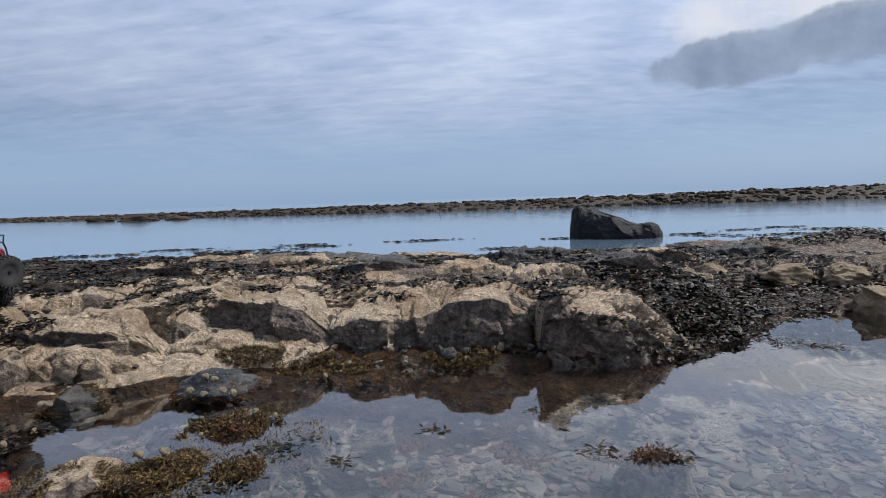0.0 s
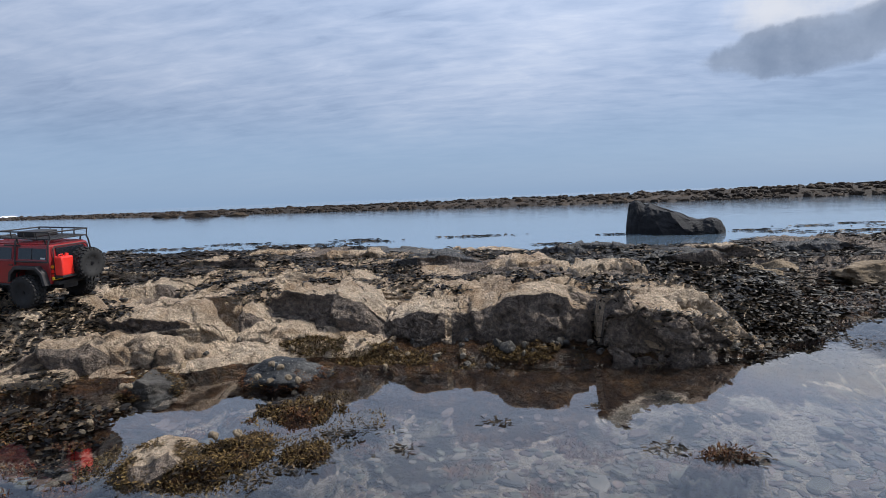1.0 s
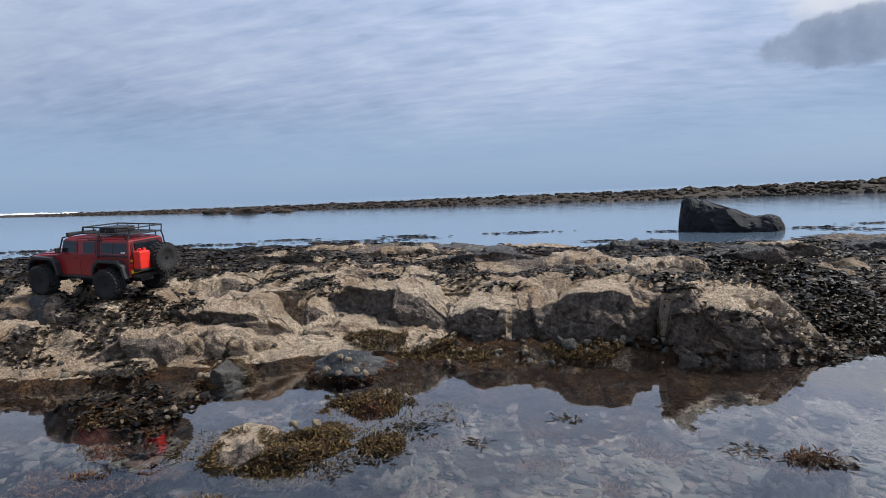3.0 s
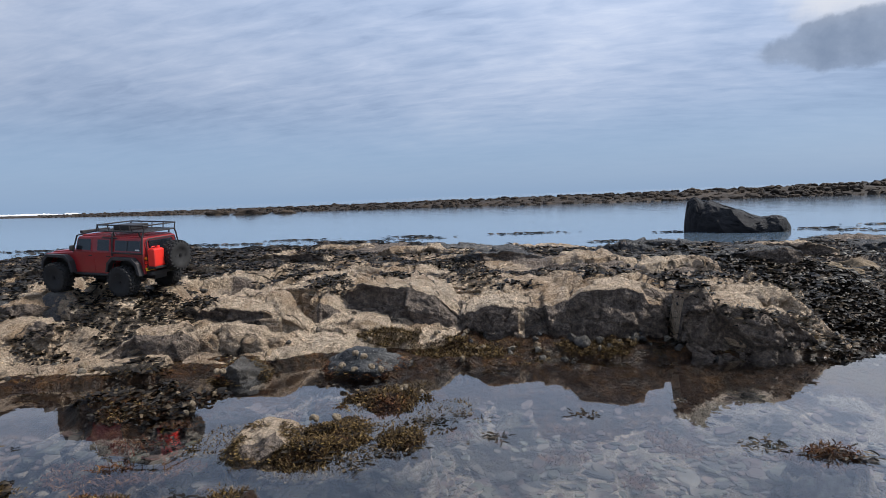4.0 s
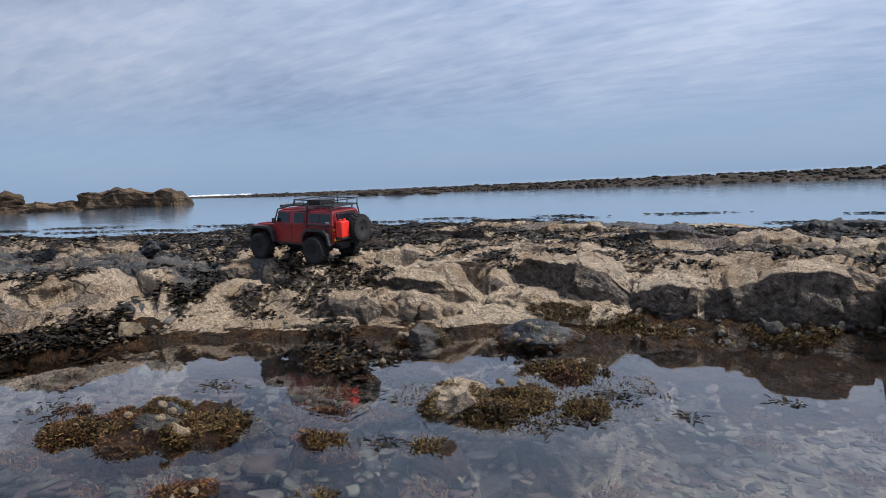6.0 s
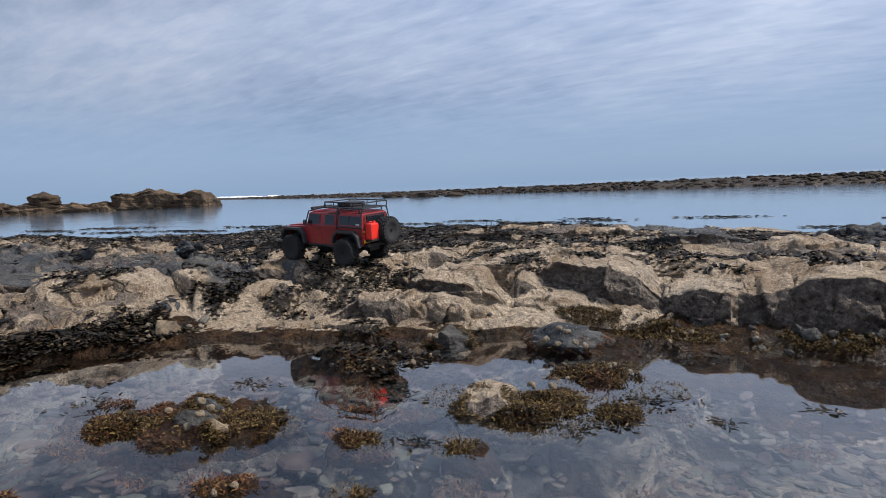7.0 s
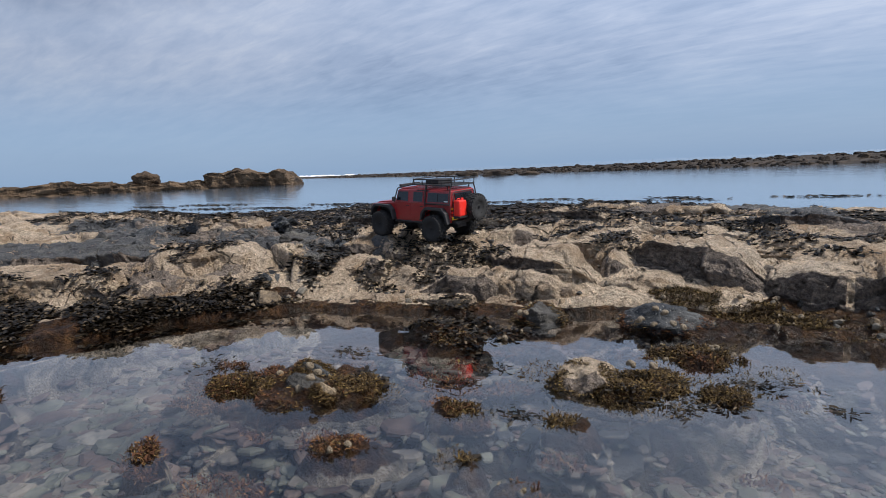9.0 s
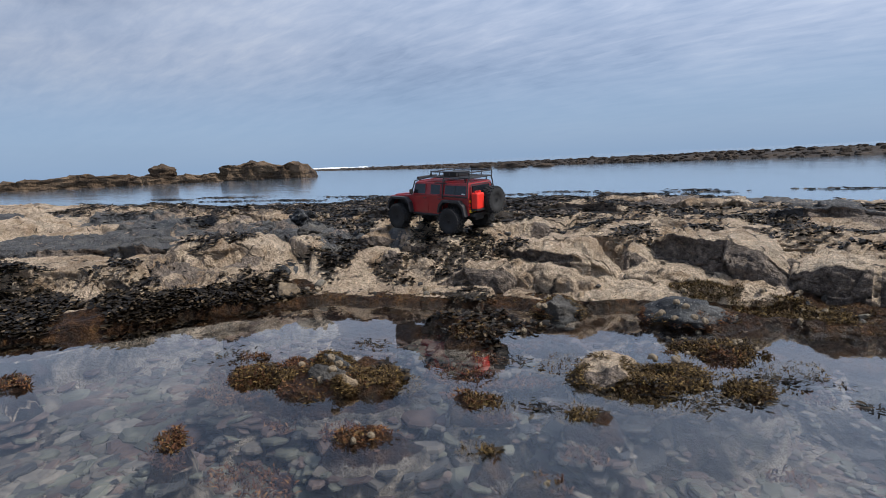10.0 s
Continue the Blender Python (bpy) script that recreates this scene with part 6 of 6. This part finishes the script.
def build_car():
    car = new("toy_car")
    tagged(car, "dusty red radio-controlled off-road car with black roof rack standing on rock", "toy car")
    hw = 0.088
    side = [(-0.245, 0.085), (-0.247, 0.163), (0.085, 0.163), (0.095, 0.158), (0.232, 0.147), (0.246, 0.138), (0.248, 0.095), (0.234, 0.088), (0.224, 0.118), (0.206, 0.136), (0.122, 0.136),
            (0.102, 0.118), (0.092, 0.078), (-0.088, 0.078), (-0.100, 0.118), (-0.120, 0.136), (-0.202, 0.136), (-0.224, 0.118), (-0.234, 0.085)]
    part("body", prism(side, -hw, hw, 0.003), M_PAINT, car)
    # cabin: leans in towards the roof
    bm = bmesh.new()
    zl, zh, tw = 0.163, 0.219, 0.079
    pts = [(-0.246, -hw, zl), (0.086, -hw, zl), (0.086, hw, zl), (-0.246, hw, zl), (-0.241, -tw, zh), (0.068, -tw, zh), (0.068, tw, zh), (-0.241, tw, zh)]
    v = [bm.verts.new(p) for p in pts]
    for f in ((0, 3, 2, 1), (4, 5, 6, 7), (0, 1, 5, 4), (1, 2, 6, 5), (2, 3, 7, 6), (3, 0, 4, 7)):
        bm.faces.new([v[i] for i in f])
    es = [e for e in bm.edges if e.verts[0].co.z > 0.2 or e.verts[1].co.z > 0.2]
    bmesh.ops.bevel(bm, geom=es, offset=0.006, segments=3, affect="EDGES", profile=0.5)
    cabin = part("cabin", bm, M_PAINT, car)
    part("roof", boxed(-0.236, 0.060, -0.070, 0.070, 0.218, 0.2235, bevel=0.0025), M_PAINT, cabin)
    bm = bmesh.new()
    for k in range(7):
        y = -0.054 + 0.018 * k
        box(bm, -0.225, 0.045, y - 0.003, y + 0.003, 0.2225, 0.2255)
    part("roof_ribs", bm, M_PAINT, cabin)
    for s in (-1, 1):
        def pane(name, outline, frame_w):
            f = slanted(outline, s * hw, s * tw, zl, zh, 0.0018)
            fr = part("window_frame", f, M_PAINT, cabin)
            cx, cz = sum(p[0] for p in outline) / len(outline), sum(p[1] for p in outline) / len(outline)
            hx, hz = max(abs(p[0] - cx) for p in outline), max(abs(p[1] - cz) for p in outline)
            inner = [(cx + (x - cx) * (1 - frame_w / hx), cz + (z - cz) * (1 - frame_w / hz)) for x, z in outline]
            part("pane", slanted(inner, s * hw, s * tw, zl, zh, 0.0024), M_PANE, fr, "smoked window pane")
            return fr
        pane("window", [(0.078, 0.164), (0.068, 0.213), (-0.001, 0.213), (-0.001, 0.164)], 0.004)
        pane("window", [(-0.026, 0.164), (-0.026, 0.213), (-0.090, 0.213), (-0.090, 0.164)], 0.004)
        fr = pane("window", [(-0.112, 0.166), (-0.112, 0.212), (-0.238, 0.212), (-0.240, 0.166)], 0.004)
        part("pillar", slanted([(-0.172, 0.169), (-0.172, 0.209), (-0.175, 0.209), (-0.175, 0.169)], s * hw, s * tw, zl, zh, 0.0032), M_BLACK, fr)
        part("sticker", slanted([(-0.212, 0.172), (-0.212, 0.177), (-0.232, 0.177), (-0.232, 0.172)], s * hw, s * tw, zl, zh, 0.0032), M_WHITE, fr, "small pale sticker")
        # doors, a little proud of the side
        fd = part("front_door", prism([(0.084, 0.083), (0.084, 0.161), (-0.012, 0.161), (-0.012, 0.083)], s * (hw - 0.002), s * (hw + 0.0014), 0.0006), M_PAINT, car)
        part("handle", boxed(-0.004, 0.012, s * (hw + 0.001), s * (hw + 0.0045), 0.146, 0.1495), M_BLACK, fd, "black door handle")
        rd = part("rear_door", prism([(-0.016, 0.083), (-0.016, 0.161), (-0.106, 0.161), (-0.106, 0.125), (-0.092, 0.083)], s * (hw - 0.002), s * (hw + 0.0014), 0.0006), M_PAINT, car)
        part("handle", boxed(-0.090, -0.074, s * (hw + 0.001), s * (hw + 0.0045), 0.146, 0.1495), M_BLACK, rd, "black door handle")
        # wheel arch flares
        for cx in (0.162, -0.162):
            outer = [(cx + d, z) for d, z in ((-0.082, 0.082), (-0.071, 0.126), (-0.047, 0.147), (0.047, 0.147), (0.071, 0.126), (0.080, 0.090))]
            inner = [(cx + d, z) for d, z in ((0.070, 0.090), (0.061, 0.119), (0.042, 0.136), (-0.042, 0.136), (-0.061, 0.119), (-0.070, 0.082))]
            part("wheel_arch", prism(outer + inner, s * (hw - 0.012), s * (hw + 0.022), 0.0015), M_FLARE, car, "dusty black wheel arch flare")
        part("sill_rail", tubes([[(0.085, s * (hw + 0.003), 0.076), (-0.082, s * (hw + 0.003), 0.076)], [(0.04, s * 0.05, 0.07), (0.04, s * (hw + 0.003), 0.076)], [(-0.04, s * 0.05, 0.07), (-0.04, s * (hw + 0.003), 0.076)]], 0.0045), M_BLACK, car)
        # side cage bars
        part("cage_bar", tubes([[(0.090, s * (hw + 0.003), 0.160), (0.070, s * (tw + 0.004), 0.222), (-0.015, s * (tw + 0.001), 0.240)]], 0.0028), M_BLACK, car)
        part("cage_bar", tubes([[(-0.103, s * (tw + 0.001), 0.235), (-0.103, s * (tw + 0.006), 0.214), (-0.103, s * (hw + 0.004), 0.163), (-0.103, s * (hw + 0.004), 0.150)],
                                [(-0.103, s * (hw + 0.004), 0.1615), (-0.246, s * (hw + 0.004), 0.1615)], [(-0.246, s * (hw + 0.004), 0.163), (-0.243, s * (tw + 0.004), 0.222), (-0.243, s * (tw - 0.004), 0.24)]], 0.0028), M_BLACK, car)
        part("mirror", boxed(0.072, 0.080, s * (hw + 0.006), s * (hw + 0.026), 0.166, 0.186, bevel=0.003), M_BLACK, car)
        part("roof_vent", slanted([(-0.05, 0.2135), (-0.052, 0.2185), (-0.12, 0.2185), (-0.12, 0.2135)], s * hw, s * tw, zl, zh, 0.003), M_BLACK, cabin)
        # lights
        bm = bmesh.new()
        tube(bm, (0.246, s * 0.062, 0.122), (0.253, s * 0.062, 0.122), 0.013, 16)
        hl = part("headlight", bm, M_BLACK, car)
        bm = bmesh.new()
        tube(bm, (0.2525, s * 0.062, 0.122), (0.2555, s * 0.062, 0.122), 0.0105, 16)
        part("lens", bm, M_LAMP, hl, "clear round headlight lens")
        bm = bmesh.new()
        for z, r in ((0.128, 0.006), (0.112, 0.006)):
            tube(bm, (-0.246, s * 0.078, z), (-0.2505, s * 0.078, z), r, 12)
        part("tail_light", bm, M_REDPLASTIC, car)
        bm = bmesh.new()
        tube(bm, (-0.246, s * 0.078, 0.144), (-0.2505, s * 0.078, 0.144), 0.0055, 12)
        part("indicator", bm, M_AMBER, car, "amber rear indicator")
    # windscreen, bonnet, grille
    bm = bmesh.new()
    pts = [(0.0835, -0.080, 0.168), (0.0835, 0.080, 0.168), (0.0700, 0.072, 0.213), (0.0700, -0.072, 0.213)]
    lo, hi = [bm.verts.new(p) for p in pts], [bm.verts.new((p[0] + 0.0035, p[1], p[2] + 0.001)) for p in pts]
    for i in range(4):
        bm.faces.new((lo[i], lo[(i + 1) % 4], hi[(i + 1) % 4], hi[i]))
    bm.faces.new(lo[::-1]), bm.faces.new(hi)
    part("windscreen", bm, M_PANE, cabin, "smoked windscreen")
    part("bonnet", prism([(0.098, 0.158), (0.098, 0.163), (0.228, 0.152), (0.240, 0.147), (0.240, 0.143)], -0.058, 0.058, 0.002), M_PAINT, car)
    gr = part("grille", boxed(0.246, 0.2515, -0.042, 0.042, 0.106, 0.138, bevel=0.001), M_BLACK, car)
    bm = bmesh.new()
    for k in range(6):
        z = 0.109 + k * 0.005
        box(bm, 0.2512, 0.2535, -0.038, 0.038, z, z + 0.002)
    part("grille_slats", bm, M_FLARE, gr)
    fb = part("front_bumper", prism([(0.244, 0.078), (0.244, 0.100), (0.270, 0.100), (0.276, 0.092), (0.270, 0.078)], -0.075, 0.075, 0.002), M_BLACK, car)
    part("bull_bar", tubes([[(0.272, -0.035, 0.098), (0.268, -0.030, 0.125), (0.268, 0.030, 0.125), (0.272, 0.035, 0.098)]], 0.0032), M_BLACK, fb)
    part("winch", boxed(0.250, 0.266, -0.022, 0.022, 0.100, 0.113, bevel=0.003), M_BLACK, fb)
    part("snorkel", tubes([[(0.14, -0.092, 0.152), (0.096, -0.094, 0.160), (0.078, -0.088, 0.215), (0.078, -0.088, 0.232)]], 0.0055), M_BLACK, car)
    # rear
    part("rear_bumper", boxed(-0.268, -0.244, -0.078, 0.078, 0.080, 0.094, bevel=0.002), M_BLACK, car)
    part("tailgate", boxed(-0.2495, -0.245, -0.060, 0.060, 0.098, 0.160, bevel=0.001), M_PAINT, car)
    part("rear_window", boxed(-0.2475, -0.240, -0.056, 0.056, 0.170, 0.207, bevel=0.001), M_PANE, cabin, "smoked rear window")
    part("rear_rail", tubes([[(-0.250, -0.074, 0.10), (-0.249, -0.070, 0.205), (-0.247, -0.060, 0.214), (-0.247, 0.060, 0.214), (-0.249, 0.070, 0.205), (-0.250, 0.074, 0.10)]], 0.0022), M_FLARE, car)
    pl = part("plate", boxed(-0.2545, -0.2495, 0.050, 0.085, 0.098, 0.109), M_YELLOW, car, "small yellow plate")
    part("plate_bars", boxed(-0.2555, -0.2540, 0.056, 0.079, 0.101, 0.106), M_BLACK, pl)
    jc = part("fuel_can", boxed(-0.286, -0.252, 0.026, 0.076, 0.112, 0.180, bevel=0.006), M_REDPLASTIC, car, "bright red fuel can")
    part("can_cap", tube(bmesh.new(), (-0.269, 0.040, 0.178), (-0.269, 0.036, 0.188), 0.006, 10), M_REDPLASTIC, jc)
    part("can_handle", tubes([[(-0.269, 0.052, 0.178), (-0.269, 0.054, 0.187), (-0.269, 0.068, 0.187), (-0.269, 0.070, 0.178)]], 0.002), M_REDPLASTIC, jc)
    part("can_bracket", boxed(-0.289, -0.246, 0.024, 0.078, 0.106, 0.114, bevel=0.001), M_BLACK, car)
    part("spare_bracket", boxed(-0.276, -0.246, -0.045, 0.0, 0.12, 0.16, bevel=0.002), M_BLACK, car)
    build_wheel("spare_wheel", car, Matrix.Translation((-0.288, -0.028, 0.142)) @ Matrix.Rotation(radians(90), 4, "Z"), 1)
    # roof rack with its load
    rk = part("roof_rack", tubes([[(-0.246, -0.074, 0.240), (-0.018, -0.074, 0.240), (-0.018, 0.074, 0.240), (-0.246, 0.074, 0.240), (-0.246, -0.074, 0.240)]], 0.0026), M_BLACK, car)
    part("rack_rail", tubes([[(-0.246, -0.078, 0.264), (-0.030, -0.078, 0.264), (-0.030, 0.078, 0.264), (-0.246, 0.078, 0.264), (-0.246, -0.078, 0.264)]], 0.0026), M_BLACK, rk)
    for s in (-1, 1):
        for x in (-0.246, -0.19, -0.135, -0.08, -0.03):
            part("rack_post", tube(bmesh.new(), (x, s * 0.074, 0.240), (x, s * 0.078, 0.264), 0.0022, 6), M_BLACK, rk)
        part("rack_post", tube(bmesh.new(), (-0.018, s * 0.074, 0.240), (-0.030, s * 0.078, 0.264), 0.0022, 6), M_BLACK, rk)
        for x in (-0.22, -0.10):
            part("rack_foot", tube(bmesh.new(), (x, s * 0.070, 0.222), (x, s * 0.074, 0.240), 0.003, 6), M_BLACK, rk)
    for k in range(12):
        x = -0.24 + k * 0.019
        part("rack_slat", boxed(x, x + 0.007, -0.073, 0.073, 0.2395, 0.2425), M_BLACK, rk)
    part("roof_box", boxed(-0.150, -0.075, -0.045, 0.05, 0.2425, 0.262, bevel=0.003), M_BLACK, rk, "black box strapped on the rack")
    lb = part("light_bar", boxed(0.066, 0.080, -0.062, 0.062, 0.226, 0.238, bevel=0.002), M_BLACK, car)
    bm = bmesh.new()
    for k in range(6):
        y = -0.05 + k * 0.02
        box(bm, 0.0798, 0.0812, y - 0.0075, y + 0.0075, 0.2285, 0.2355)
    part("lens", bm, M_LAMP, lb, "clear light bar lenses")
    part("bar_bracket", tubes([[(0.062, s * 0.05, 0.216), (0.072, s * 0.05, 0.228)] for s in (-1, 1)], 0.002), M_BLACK, car)
    # underside
    part("chassis", boxed(-0.235, 0.240, -0.030, 0.030, 0.056, 0.084, bevel=0.003), M_BLACK, car)
    part("inner_tub", boxed(-0.232, 0.236, -0.055, 0.055, 0.082, 0.134), M_BLACK, car)
    for x in (0.162, -0.162):
        ax = part("axle", tube(bmesh.new(), (x, -0.085, 0.058), (x, 0.085, 0.058), 0.0075, 10), M_BLACK, car)
        bm = bmesh.new()
        bmesh.ops.create_uvsphere(bm, u_segments=12, v_segments=8, radius=0.018, matrix=Matrix.Translation((x, 0.022, 0.058)))
        part("diff", bm, M_BLACK, ax, smooth_faces=True)
        for s in (-1, 1):
            part("shock", tubes([[(x - 0.02, s * 0.062, 0.064), (x - 0.03, s * 0.055, 0.125)]], 0.0065), M_RIM, car)
            part("link", tubes([[(x, s * 0.045, 0.052), (x * 0.25, s * 0.028, 0.060)]], 0.003), M_BLACK, car)
            build_wheel("wheel", car, Matrix.Translation((x, s * 0.104, 0.058)), s)
    car.matrix_basis = CAR
    return car


build_car()
